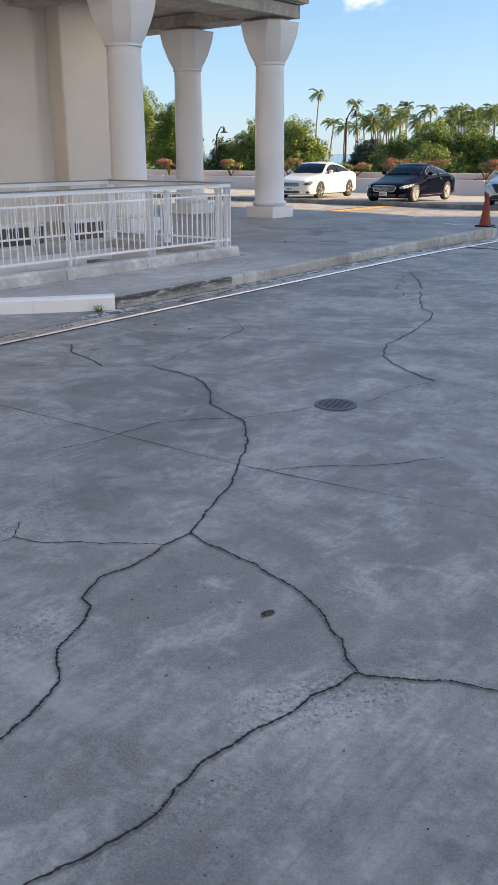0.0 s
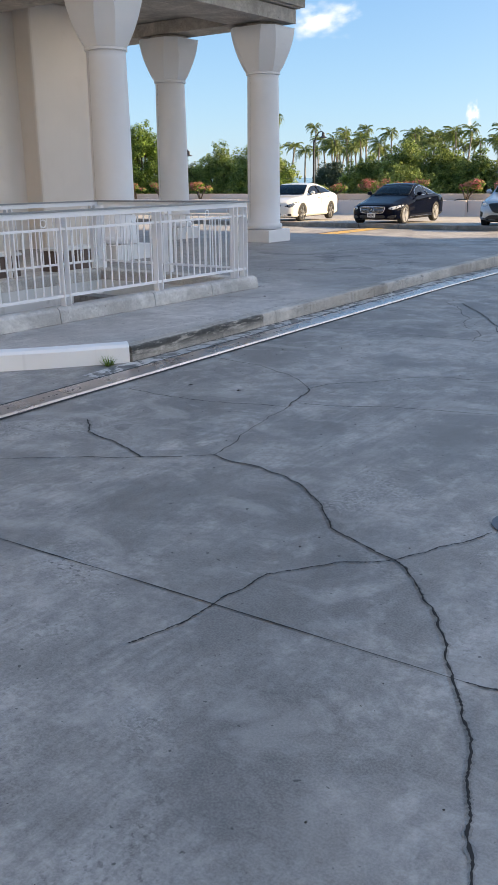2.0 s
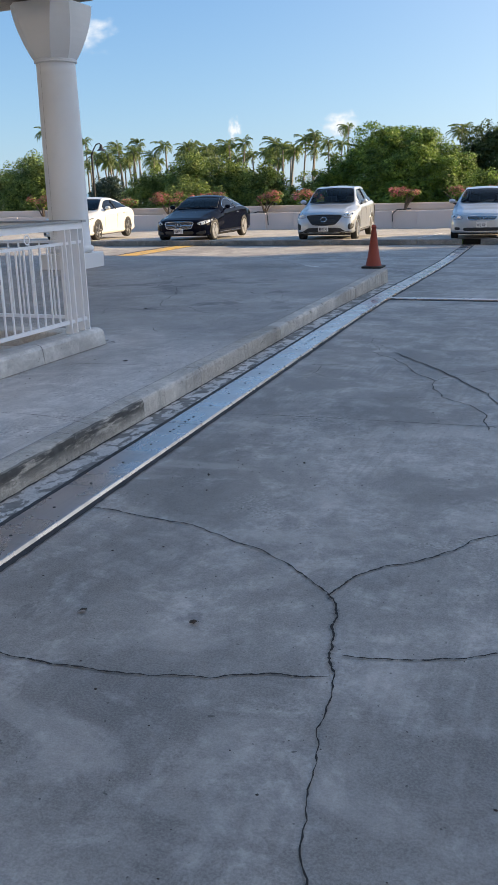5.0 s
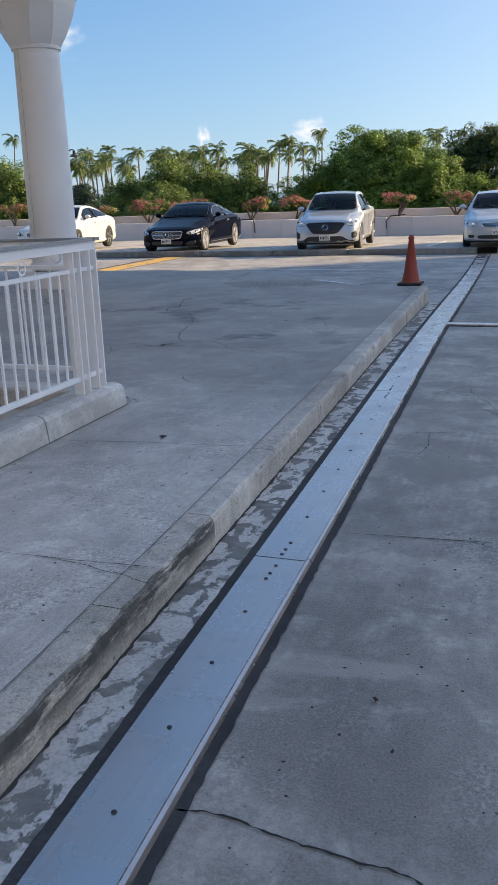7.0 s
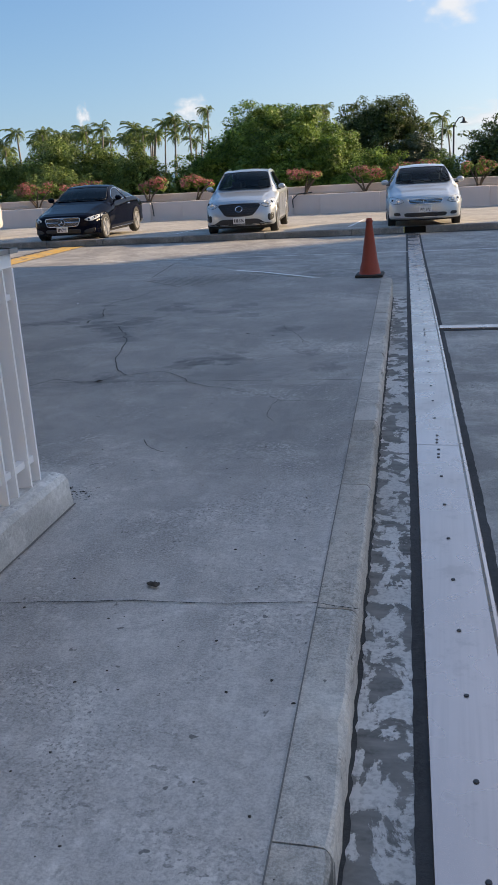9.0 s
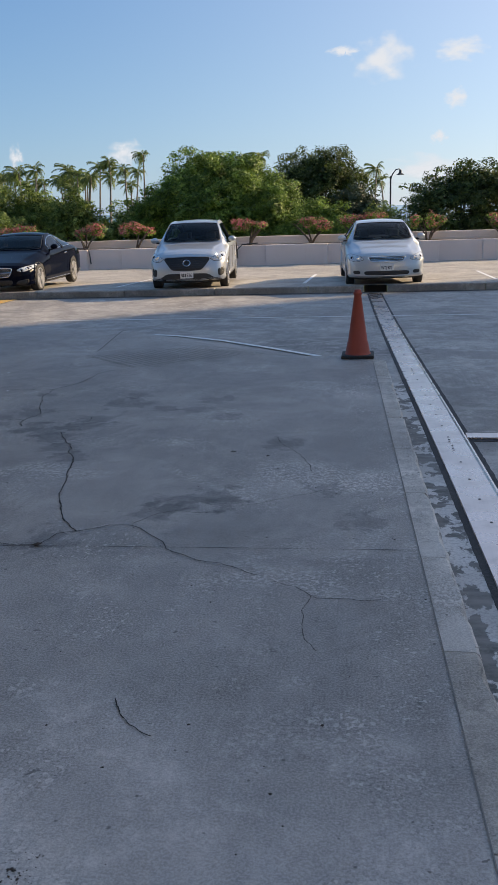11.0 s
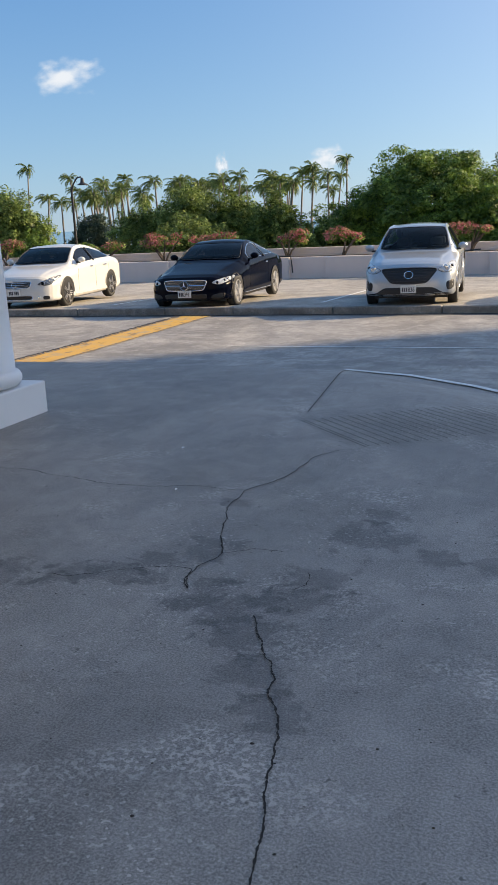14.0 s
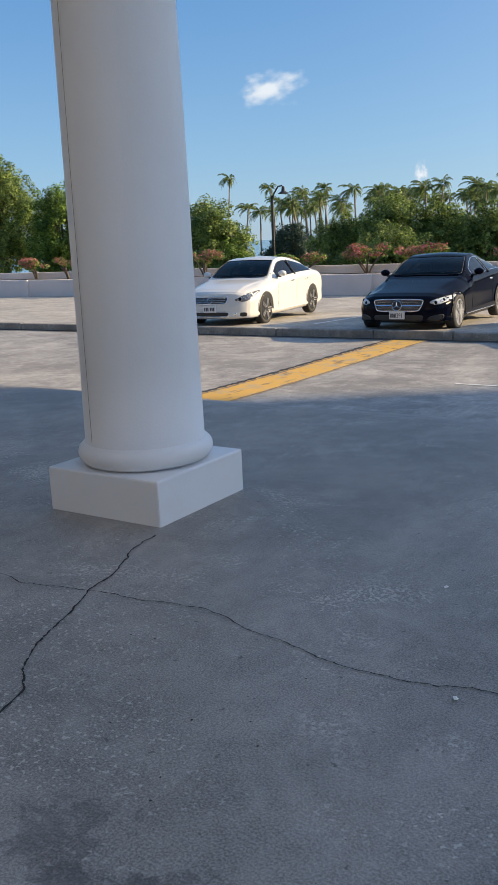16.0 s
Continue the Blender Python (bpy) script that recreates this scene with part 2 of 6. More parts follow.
def painted(name, base, worn, amount=0.3, rough=0.55):
    m, nt, b = material(name, rough, 0, 0.4)
    p = place(nt)
    c = blend(nt, cloudy(nt, p, 0.6, 5, 0.35, 0.7), base, tuple(v * 0.9 for v in base))
    c = blend(nt, cloudy(nt, p, 2.3, 6, 0.6, 0.78, 0.65), c, worn, strength=amount)
    drip = cloudy(nt, place(nt, (9, 9, 0.35)), 1.0, 4, 0.58, 0.8)
    c = blend(nt, drip, c, worn, strength=amount * 0.5)
    nt.links.new(c, b.inputs["Base Color"])
    relief(nt, b, cloudy(nt, p, 60, 3, 0.3, 0.7), 0.12, 0.003)
    return m


WHITE_PAINT = painted("white_column_paint", (0.77, 0.77, 0.775), (0.72, 0.71, 0.69), 0.3)
STUCCO = painted("cream_stucco", (0.75, 0.705, 0.66), (0.62, 0.58, 0.53), 0.35, 0.85)
PINK_WALL = painted("pinkish_planter_paint", (0.72, 0.62, 0.575), (0.56, 0.47, 0.43), 0.35, 0.8)
WHITE_WALL = painted("white_stairwell_paint", (0.72, 0.72, 0.70), (0.10, 0.10, 0.10), 0.5, 0.7)
WHITE_KERB = painted("white_kerb_paint", (0.88, 0.88, 0.87), (0.35, 0.35, 0.34), 0.45, 0.6)
RAIL = plain("white_rail_enamel", (0.84, 0.84, 0.85), 0.35)
RAIL_CAP = plain("grey_handrail", (0.30, 0.31, 0.33), 0.35, 0.6)
RAMP_GROOVE = plain("ramp_groove", (0.13, 0.122, 0.115), 0.9, 0, 0.1)
GROOVE = plain("groove_shade", (0.20, 0.19, 0.18), 0.9, 0, 0.1)
CRACK = plain("crack_dirt", (0.045, 0.042, 0.04), 0.9, 0, 0.1)
FILLER = concrete("crack_filler", (0.20, 0.185, 0.17), (0.33, 0.31, 0.285), (0.12, 0.11, 0.10), 0, 0.6)
m, nt, b = material("lamp_glow", 0.5)
b.inputs["Emission Color"].default_value, b.inputs["Emission Strength"].default_value = (1, 0.93, 0.82, 1), 6.0
GLOW = m
SEALANT = concrete("black_sealant", (0.020, 0.020, 0.022), (0.045, 0.045, 0.047), (0.012, 0.012, 0.012), 0, 0.4, 0.8, 0.5)
BOLT = plain("dark_bolt_head", (0.07, 0.07, 0.075), 0.4, 0.8)
IRON = plain("cast_iron", (0.055, 0.055, 0.06), 0.55, 0.7)
GRATE = plain("worn_grate_iron", (0.13, 0.135, 0.15), 0.5, 0.4)
DARK = plain("void_shade", (0.012, 0.012, 0.012), 0.9)
BROWN = painted("brown_planter_paint", (0.12, 0.085, 0.07), (0.06, 0.045, 0.04), 0.4)
LINE = painted("faded_white_line", (0.78, 0.78, 0.76), (0.40, 0.39, 0.375), 0.3)
m, nt, b = material("worn_yellow_line", 0.7, 0, 0.3)
p = place(nt)
c = blend(nt, cloudy(nt, p, 3.5, 8, 0.50, 0.60, 0.7, 0.4), (0.60, 0.36, 0.08), (0.40, 0.32, 0.20))
c = blend(nt, cloudy(nt, place(nt, (1, 0.4, 1)), 6.0, 7, 0.56, 0.64, 0.7), c, (0.12, 0.10, 0.08), strength=0.7)
nt.links.new(c, b.inputs["Base Color"])
YELLOW = m
CONE = painted("faded_orange_plastic", (0.27, 0.05, 0.028), (0.11, 0.022, 0.015), 0.7, 0.6)
BLACK_PIPE = plain("black_pipe_plastic", (0.03, 0.03, 0.03), 0.5)
RUBBER = plain("black_rubber", (0.018, 0.018, 0.018), 0.75)

m, nt, b = material("galvanised_plate", 0.3, 0.92)
p = place(nt)
c = blend(nt, cloudy(nt, p, 1.2, 4, 0.3, 0.7), (0.57, 0.497, 0.467), (0.65, 0.568, 0.535))
c = blend(nt, cloudy(nt, place(nt, (40, 1, 1)), 1.5, 3, 0.45, 0.8), c, (0.51, 0.445, 0.42), strength=0.5)
c = blend(nt, cloudy(nt, p, 6, 6, 0.56, 0.66, 0.7), c, (0.40, 0.35, 0.33), strength=0.35)
nt.links.new(c, b.inputs["Base Color"])
nt.links.new(cloudy(nt, p, 3, 4, -0.1, 2.0), b.inputs["Roughness"])
PLATE = m


def leafy(name, dark, light, trans=0.25):
    m, nt, b = material(name, 0.55, 0, 0.4)
    g = nt.nodes.new("ShaderNodeNewGeometry")
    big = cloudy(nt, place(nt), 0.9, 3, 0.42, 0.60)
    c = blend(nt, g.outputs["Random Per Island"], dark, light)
    # clump-sized dark patches put the shade between leaf clumps into the colour
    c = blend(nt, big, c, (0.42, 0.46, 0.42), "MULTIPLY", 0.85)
    nt.links.new(c, b.inputs["Base Color"])
    t = nt.nodes.new("ShaderNodeBsdfTranslucent")
    nt.links.new(c, t.inputs["Color"])
    ms = nt.nodes.new("ShaderNodeMixShader")
    ms.inputs[0].default_value = trans
    out = nt.nodes["Material Output"]
    nt.links.new(b.outputs[0], ms.inputs[1])
    nt.links.new(t.outputs[0], ms.inputs[2])
    nt.links.new(ms.outputs[0], out.inputs[0])
    return m


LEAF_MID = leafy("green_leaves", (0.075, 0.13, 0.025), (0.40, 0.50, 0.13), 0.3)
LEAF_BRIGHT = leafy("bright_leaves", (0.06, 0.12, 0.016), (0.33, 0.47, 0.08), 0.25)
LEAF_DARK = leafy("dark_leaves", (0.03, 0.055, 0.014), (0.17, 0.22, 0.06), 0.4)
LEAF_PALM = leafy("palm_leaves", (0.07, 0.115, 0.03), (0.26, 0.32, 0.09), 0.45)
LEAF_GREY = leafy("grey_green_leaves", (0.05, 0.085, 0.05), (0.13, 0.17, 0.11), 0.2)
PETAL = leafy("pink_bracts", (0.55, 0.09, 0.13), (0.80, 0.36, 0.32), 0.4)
m, nt, b = material("bark", 0.9, 0, 0.2)
nt.links.new(blend(nt, cloudy(nt, place(nt, (4, 4, 1)), 2, 5, 0.3, 0.7), (0.05, 0.04, 0.032), (0.16, 0.13, 0.105)), b.inputs["Base Color"])
BARK = m
m, nt, b = material("palm_bark", 0.9, 0, 0.2)
nt.links.new(blend(nt, cloudy(nt, place(nt, (1, 1, 6)), 2, 5, 0.3, 0.7), (0.17, 0.14, 0.115), (0.33, 0.29, 0.245)), b.inputs["Base Color"])
PALM_BARK = m
m, nt, b = material("park_grass", 0.9, 0, 0.2)
nt.links.new(blend(nt, cloudy(nt, place(nt), 0.05, 5, 0.3, 0.7), (0.05, 0.085, 0.02), (0.12, 0.13, 0.05)), b.inputs["Base Color"])
GRASS = m
m, nt, b = material("sea_water", 0.12, 0, 0.5)
nt.links.new(blend(nt, cloudy(nt, place(nt), 0.01, 4, 0.3, 0.7), (0.02, 0.10, 0.20), (0.04, 0.17, 0.27)), b.inputs["Base Color"])
relief(nt, b, cloudy(nt, place(nt), 0.6, 4, 0.2, 0.8), 0.4, 0.3)
SEA = m

# ---- mesh helpers ----


def mesh_object(name, verts, faces, mat, parent=None, label="", smooth=False):
    me = bpy.data.meshes.new(name)
    me.from_pydata([tuple(v) for v in verts], [], faces)
    me.materials.append(mat)
    if smooth:
        me.polygons.foreach_set("use_smooth", [True] * len(me.polygons))
    me.update()
    ob = new(name, me)
    if parent is not None:
        ob.parent = parent
    if label:
        ob["label"] = label
    return ob


def part(name, bm, mat, parent=None, label="", smooth=False):
    me = bpy.data.meshes.new(name)
    bmesh.ops.recalc_face_normals(bm, faces=bm.faces)
    bm.to_mesh(me)
    bm.free()
    me.materials.append(mat)
    if smooth:
        me.polygons.foreach_set("use_smooth", [True] * len(me.polygons))
    ob = new(name, me)
    if parent is not None:
        ob.parent = parent
    if label:
        ob["label"] = label
    return ob


def box(bm, x0, x1, y0, y1, z0, z1, bevel=0.0):
    r = bmesh.ops.create_cube(bm, size=1.0, matrix=Matrix.Translation(((x0 + x1) / 2, (y0 + y1) / 2, (z0 + z1) / 2)) @ Matrix.Diagonal((x1 - x0, y1 - y0, z1 - z0, 1)))
    if bevel > 0:
        es = list({e for v in r["verts"] for e in v.link_edges})
        bmesh.ops.bevel(bm, geom=es, offset=bevel, segments=2, profile=0.5, affect="EDGES")
    return bm


def box_part(name, lims, mat, parent=None, bevel=0.0, label=""):
    return part(name, box(bmesh.new(), *lims, bevel), mat, parent, label)


def tube(points, radii, sides=8, cap=True):
    """Vertices and faces of a tapered tube through the points."""
    pts = [Vector(q) for q in points]
    V, F = [], []
    for i, q in enumerate(pts):
        d = (pts[min(i + 1, len(pts) - 1)] - pts[max(i - 1, 0)]).normalized()
        a = d.cross(Vector((0.31, 0.77, 0.55))).normalized()
        c = d.cross(a)
        for k in range(sides):
            w = 2 * math.pi * k / sides
            V.append(q + (a * math.cos(w) + c * math.sin(w)) * radii[i])
    for i in range(len(pts) - 1):
        for k in range(sides):
            k2 = (k + 1) % sides
            F.append((i * sides + k, i * sides + k2, (i + 1) * sides + k2, (i + 1) * sides + k))
    if cap:
        F.append(tuple(range(sides)))
        F.append(tuple(range((len(pts) - 1) * sides, len(pts) * sides)))
    return V, F


def turned(profile, sides=32):
    """A body of revolution about z: (radius, z) pairs."""
    V, F = [], []
    for r, z in profile:
        for k in range(sides):
            w = 2 * math.pi * k / sides
            V.append((r * math.cos(w), r * math.sin(w), z))
    for i in range(len(profile) - 1):
        for k in range(sides):
            k2 = (k + 1) % sides
            F.append((i * sides + k, i * sides + k2, (i + 1) * sides + k2, (i + 1) * sides + k))
    F.append(tuple(range(sides)))
    F.append(tuple(range((len(profile) - 1) * sides, len(profile) * sides)))
    return V, F


def empty(name, at=(0, 0, 0)):
    ob = new(name)
    ob.location = at
    return ob


def smooth01(u):
    u = max(0.0, min(1.0, u))
    return u * u * (3 - 2 * u)


# ---- ground levels ----
KERB_Y = 27.9


def gutter_x(y):
    return -4.66 - 0.045 * (y - 7)


def edge_x(y):
    return gutter_x(y) - 0.345


def road_z(y):
    return -0.2 * smooth01((y - 11.0) / 13.0)


ARC = [(-5.47, 16.70), (-5.72, 17.55), (-6.26, 18.5), (-7.0, 19.35), (-7.8, 20.2), (-8.62, 20.85), (-9.5, 21.2)]


def arc_x(y):
    for (xa, ya), (xb, yb) in zip(ARC, ARC[1:]):
        if ya <= y <= yb:
            return xa + (xb - xa) * (y - ya) / (yb - ya)
    return ARC[-1][0] if y > 20 else edge_x(y)


def arc_gap(x, y):
    best = 99.0
    for (xa, ya), (xb, yb) in zip(ARC[2:], ARC[3:]):
        d = Vector((xb - xa, yb - ya))
        u = max(0, min(1, ((x - xa) * d.x + (y - ya) * d.y) / d.length_squared))
        best = min(best, math.hypot(x - xa - u * d.x, y - ya - u * d.y))
    if x < ARC[-1][0]:
        best = min(best, abs(ARC[-1][1] - y))
    return best


def island_z(x, y):
    if y < 15.4:
        return 0.15
    top = 0.15 * smooth01(arc_gap(x, y) / 1.7)
    return top + road_z(y) * (1 - top / 0.15) + 0.008 * (1 - top / 0.15)


def deck_z(y):
    return -0.05 - 0.0255 * (y - KERB_Y)


def sheet(name, xs_of, ys, z_of, mat, skip=None, skirt=0.0):
    V, F, n = [], [], len(xs_of(ys[0]))
    for y in ys:
        for x in xs_of(y):
            V.append((x, y, z_of(x, y)))
    for i in range(len(ys) - 1):
        for k in range(n - 1):
            q = [i * n + k, i * n + k + 1, (i + 1) * n + k + 1, (i + 1) * n + k]
            if skip and skip(sum(V[j][0] for j in q) / 4, sum(V[j][1] for j in q) / 4):
                continue
            F.append(tuple(q))
    return mesh_object(name, V, F, mat, smooth=True)


# road beside the kerb and beyond the island
V, F = [], []
ys = [-40, -20, -10, 0, 2.5, 4.9, 6, 11] + [12 + 0.75 * i for i in range(20)] + [26.8, KERB_Y]
xs = [-70, -40, -25, -16, -12, -9.5] + [-8 + 0.5 * i for i in range(10)] + [-2, 0, 4, 10, 20, 45]
for y in ys:
    for x in xs:
        V.append((x, y, road_z(y)))
n = len(xs)
for i in range(len(ys) - 1):
    for k in range(n - 1):
        if ys[i + 1] <= 15.1 and xs[k + 1] <= (-6.4 if ys[i + 1] < 5 else -5.4):
            continue
        F.append((i * n + k, i * n + k + 1, (i + 1) * n + k + 1, (i + 1) * n + k))
road = tagged(mesh_object("road", V, F, ROAD, smooth=True), "grey broom-finished concrete driveway with cracks and stains", "road", kind="structure")

WELL = (-9.15, -6.69, 1.0, 8.72)


def island_xs(y):
    right = edge_x(y) - 0.139 if y <= 16.65 else arc_x(y)
    if y < 4.84:
        right = max(-6.48, -5.04 - (4.85 - y) * 0.93)
    left = [-45, -30, -20, -14, -11, WELL[0]]
    if y < 15:
        return left + [-8.0, WELL[1]] + [WELL[1] + (right - WELL[1]) * u / 20 for u in range(1, 21)]
    return left + [WELL[0] + (right - WELL[0]) * u / 22 for u in range(1, 23)]


iys = [-40, -20, -8, WELL[2], 3, 3.17, 4.84, 4.85, 7, WELL[3], 10, 12, 14, 14.99, 15.4, 15.8, 16.2, 16.55] + [16.70 + 0.28125 * i for i in range(17)]
iys[-1] = 21.2
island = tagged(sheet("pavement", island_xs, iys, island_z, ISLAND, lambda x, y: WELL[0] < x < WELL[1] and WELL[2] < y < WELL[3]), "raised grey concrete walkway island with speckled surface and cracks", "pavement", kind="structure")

V, F = [], []
for x, y in ARC:
    V += [(x, y, island_z(x, y)), (x + 0.01, y, road_z(y) - 0.05)]
mesh_object("walkway_edge", V, [(2 * i, 2 * i + 1, 2 * i + 3, 2 * i + 2) for i in range(len(ARC) - 1)], KERB, island)

# car deck behind the far kerb, slightly falling to the sea
dys = [KERB_Y + 0.16, 30, 33, 36, 39, 42.4]
deck = tagged(sheet("car_deck", lambda y: [-75, -40, -20, -10, -5.25, 0, 15, 45], dys, lambda x, y: deck_z(y), DECK), "sunlit tan concrete parking deck", "pavement", kind="structure")
ground = tagged(mesh_object("ground", [(-2500, -800, -7), (2500, -800, -7), (2500, 190, -7), (-2500, 190, -7)], [(0, 1, 2, 3)], GRASS), "park lawn far below the deck", "ground", kind="structure")
sea = tagged(mesh_object("water", [(-4800, 190, -7.3), (4800, 190, -7.3), (4800, 4300, -7.3), (-4800, 4300, -7.3)], [(0, 1, 2, 3)], SEA), "blue sea reaching the horizon", "sea", kind="structure")

# stairwell under the railing
well = tagged(empty("stairwell"), "white painted stairwell walls with dark grime", "stairwell", kind="structure")
box_part("wall", (WELL[0] - 0.12, WELL[0], WELL[2], WELL[3], -2.6, 0.146), WHITE_WALL, well)
box_part("wall", (WELL[1], WELL[1] + 0.12, WELL[2], WELL[3], -2.6, 0.146), WHITE_WALL, well)
box_part("wall", (WELL[0], WELL[1], WELL[3], WELL[3] + 0.12, -2.6, 0.146), WHITE_WALL, well)
box_part("wall", (WELL[0], WELL[1], WELL[2] - 0.12, WELL[2], -2.6, 0.146), WHITE_WALL, well)
for i in range(14):
    box_part("step", (WELL[0], WELL[1], WELL[3] - 0.6 - 0.28 * i, WELL[3] - 0.32 - 0.28 * i, -2.6, -0.02 - 0.175 * i), GRIMY, well)

# ---- kerb along the gutter: bevelled stones with joints ----
kerb = tagged(empty("kerb"), "weathered concrete kerb stones along the gutter", "kerb", kind="structure")


def stone(y0, y1, mat, h=0.15):
    """A kerb stone with a chipped, uneven upper edge."""
    rnd = random.Random(int(y0 * 100))
    n = max(8, int((y1 - y0) / 0.05))
    wob = [0.0] * (n + 1)
    for _ in range(7):
        mid, dep, half = rnd.uniform(0, n), rnd.uniform(0.002, 0.009), rnd.uniform(0.7, 2.0)
        for i in range(n + 1):
            wob[i] += dep * math.exp(-((i - mid) / half) ** 2)
    V, F = [], []
    for i in range(n + 1):
        y = y0 + (y1 - y0) * i / n
        xe, base = edge_x(y) + rnd.uniform(-0.003, 0.003), road_z(y) - 0.05
        k = wob[i] + (0.008 if i in (0, n) else 0.0)
        top, xb = h + rnd.uniform(-0.0015, 0.0015), edge_x(y) - 0.1385
        V += [(a, y, z) for a, z in ((xb, base), (xb, top), (xe - 0.05, top), (xe - 0.012 - k, top - 0.001 - k * 0.2), (xe - 0.003 - k * 0.7, top - 0.008 - k * 0.6), (xe + 0.001, top - 0.026 - k), (xe + 0.004, base))]
    for i in range(n):
        F += [(7 * i + k, 7 * i + k + 1, 7 * i + k + 8, 7 * i + k + 7) for k in range(6)]
    F += [tuple(range(7)), tuple(range(7 * n, 7 * n + 7))]
    ob = mesh_object("kerb_stone", V, F, mat, kerb, "kerb stone blackened by grime" if mat is KERB_BLACK else "")
    bm = bmesh.new()
    bm.from_mesh(ob.data)
    bmesh.ops.recalc_face_normals(bm, faces=bm.faces)
    bm.to_mesh(ob.data)
    bm.free()
    return ob


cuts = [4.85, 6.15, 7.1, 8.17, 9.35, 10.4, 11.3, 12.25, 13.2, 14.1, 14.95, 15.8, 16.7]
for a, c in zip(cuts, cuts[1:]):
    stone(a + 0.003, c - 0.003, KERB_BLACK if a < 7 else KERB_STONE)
# white painted kerb that swings away from the gutter
bm = bmesh.new()
rows = []
for i in range(13):
    u = i / 12
    x = -4.93 - 1.72 * u + 0.15 * math.sin(u * 3.14)
    y = 4.84 - 1.85 * u
    prof = [(-0.17, -0.05), (-0.17, 0.165), (-0.03, 0.165), (0, 0.14), (0.006, -0.05)]
    rows.append([bm.verts.new((x + a * 0.8, y - a * 0.7, z)) for a, z in prof])
for a, c in zip(rows, rows[1:]):
    for k in range(4):
        bm.faces.new((a[k], a[k + 1], c[k + 1], c[k]))
bm.faces.new(rows[0])
bm.faces.new(rows[-1])
part("painted_kerb", bm, WHITE_KERB, kerb, "white painted kerb with chipped paint")

# ---- gutter: sealant strips, peeling strip and bolted metal plates ----
gutter = tagged(empty("drain_cover"), "long galvanised drain cover plates with bolts and raised lip", "drain cover", kind="structure")


def strip(name, off0, off1, y0, y1, lift, mat, parent, step=0.5, rag=0.0, seed=1):
    rnd = random.Random(seed)
    V, F = [], []
    n = max(2, int((y1 - y0) / step))
    for i in range(n + 1):
        y = y0 + (y1 - y0) * i / n
        g = gutter_x(y)
        V += [(g + off0 + rnd.uniform(-rag, rag), y, road_z(y) + lift), (g + off1 + rnd.uniform(-rag, rag), y, road_z(y) + lift)]
    F = [(2 * i, 2 * i + 1, 2 * i + 3, 2 * i + 2) for i in range(n)]
    return mesh_object(name, V, F, mat, parent)


G0, G1 = -8.0, 27.5
strip("sealant", -0.170, -0.120, G0, G1, 0.005, SEALANT, gutter, 0.035, 0.0025, 3)
strip("sealant", 0.125, 0.172, G0, G1, 0.005, SEALANT, gutter, 0.045, 0.004, 4)
m, nt, b = material("peeling_gutter_paint", 0.8, 0, 0.3)
p = place(nt, (1, 0.7, 1))
flake = cloudy(nt, p, 8.5, 9, 0.485, 0.515, 0.62, 0.35)
c = blend(nt, cloudy(nt, place(nt, (1, 3, 1)), 6, 6, 0.35, 0.65), (0.10, 0.098, 0.094), (0.24, 0.23, 0.215))
c = blend(nt, flake, c, (0.62, 0.60, 0.575))
c = blend(nt, cloudy(nt, place(nt), 1.3, 4, 0.45, 0.66), c, (0.24, 0.23, 0.215), strength=0.4)
c = blend(nt, cloudy(nt, place(nt), 70, 4, 0.45, 0.65), c, (0.22, 0.215, 0.205), strength=0.45)
nt.links.new(c, b.inputs["Base Color"])
relief(nt, b, flake, 0.5, 0.004)
strip("gutter_strip", -0.352, -0.166, 4.2, 16.6, 0.004, m, gutter, 0.4)
strip("dirt", -0.352, -0.330, 4.85, 16.6, 0.007, SEALANT, gutter, 0.03, 0.006, 9)
bolt_me = None
joints = [-8.0, -6.2, -3.0, 0.3, 3.65, 7.02, 10.38, 13.95, 17.3, 20.7, 24.1, G1]
for a, c in zip(joints, joints[1:]):
    bm = bmesh.new()
    n = 6
    rows = []
    for i in range(n + 1):
        y = a + 0.004 + (c - a - 0.008) * i / n
        g, z = gutter_x(y), road_z(y)
        prof = [(-0.13, 0.004), (-0.126, 0.012), (0.104, 0.012), (0.114, 0.023), (0.127, 0.021), (0.134, 0.003)]
        rows.append([bm.verts.new((g + q, y, z + h)) for q, h in prof])
    for r0, r1 in zip(rows, rows[1:]):
        for k in range(5):
            bm.faces.new((r0[k], r0[k + 1], r1[k + 1], r1[k]))
    pl = part("plate", bm, PLATE, gutter)
    k = int((c - a) / 0.42)
    for j in range(k + 1):
        y = a + 0.13 + (c - a - 0.26) * j / max(1, k)
        for dy in ([0.0] if 0 < j < k else [-0.085, -0.03, 0.05]):
            if bolt_me is None:
                vv, ff = turned([(0.0085, 0.0), (0.0075, 0.003), (0.003, 0.0035)], 10)
                bolt = mesh_object("bolt", vv, ff, BOLT, pl)
                bolt_me = bolt.data
            else:
                bolt = new("bolt", bolt_me)
                bolt.parent = pl
            bolt.location = (gutter_x(y) - 0.01, y + dy, road_z(y) + 0.0125)
# branch strip crossing the driveway
branch = tagged(empty("expansion_joint"), "flat metal expansion joint cover across the driveway", "joint cover", kind="structure")
box_part("plate", (gutter_x(14) + 0.13, 18, 14.10, 14.25, road_z(14) + 0.004, road_z(14) + 0.016), PLATE, branch)
box_part("sealant", (gutter_x(14) + 0.13, 18, 14.04, 14.31, road_z(14) - 0.01, road_z(14) + 0.005), SEALANT, branch)

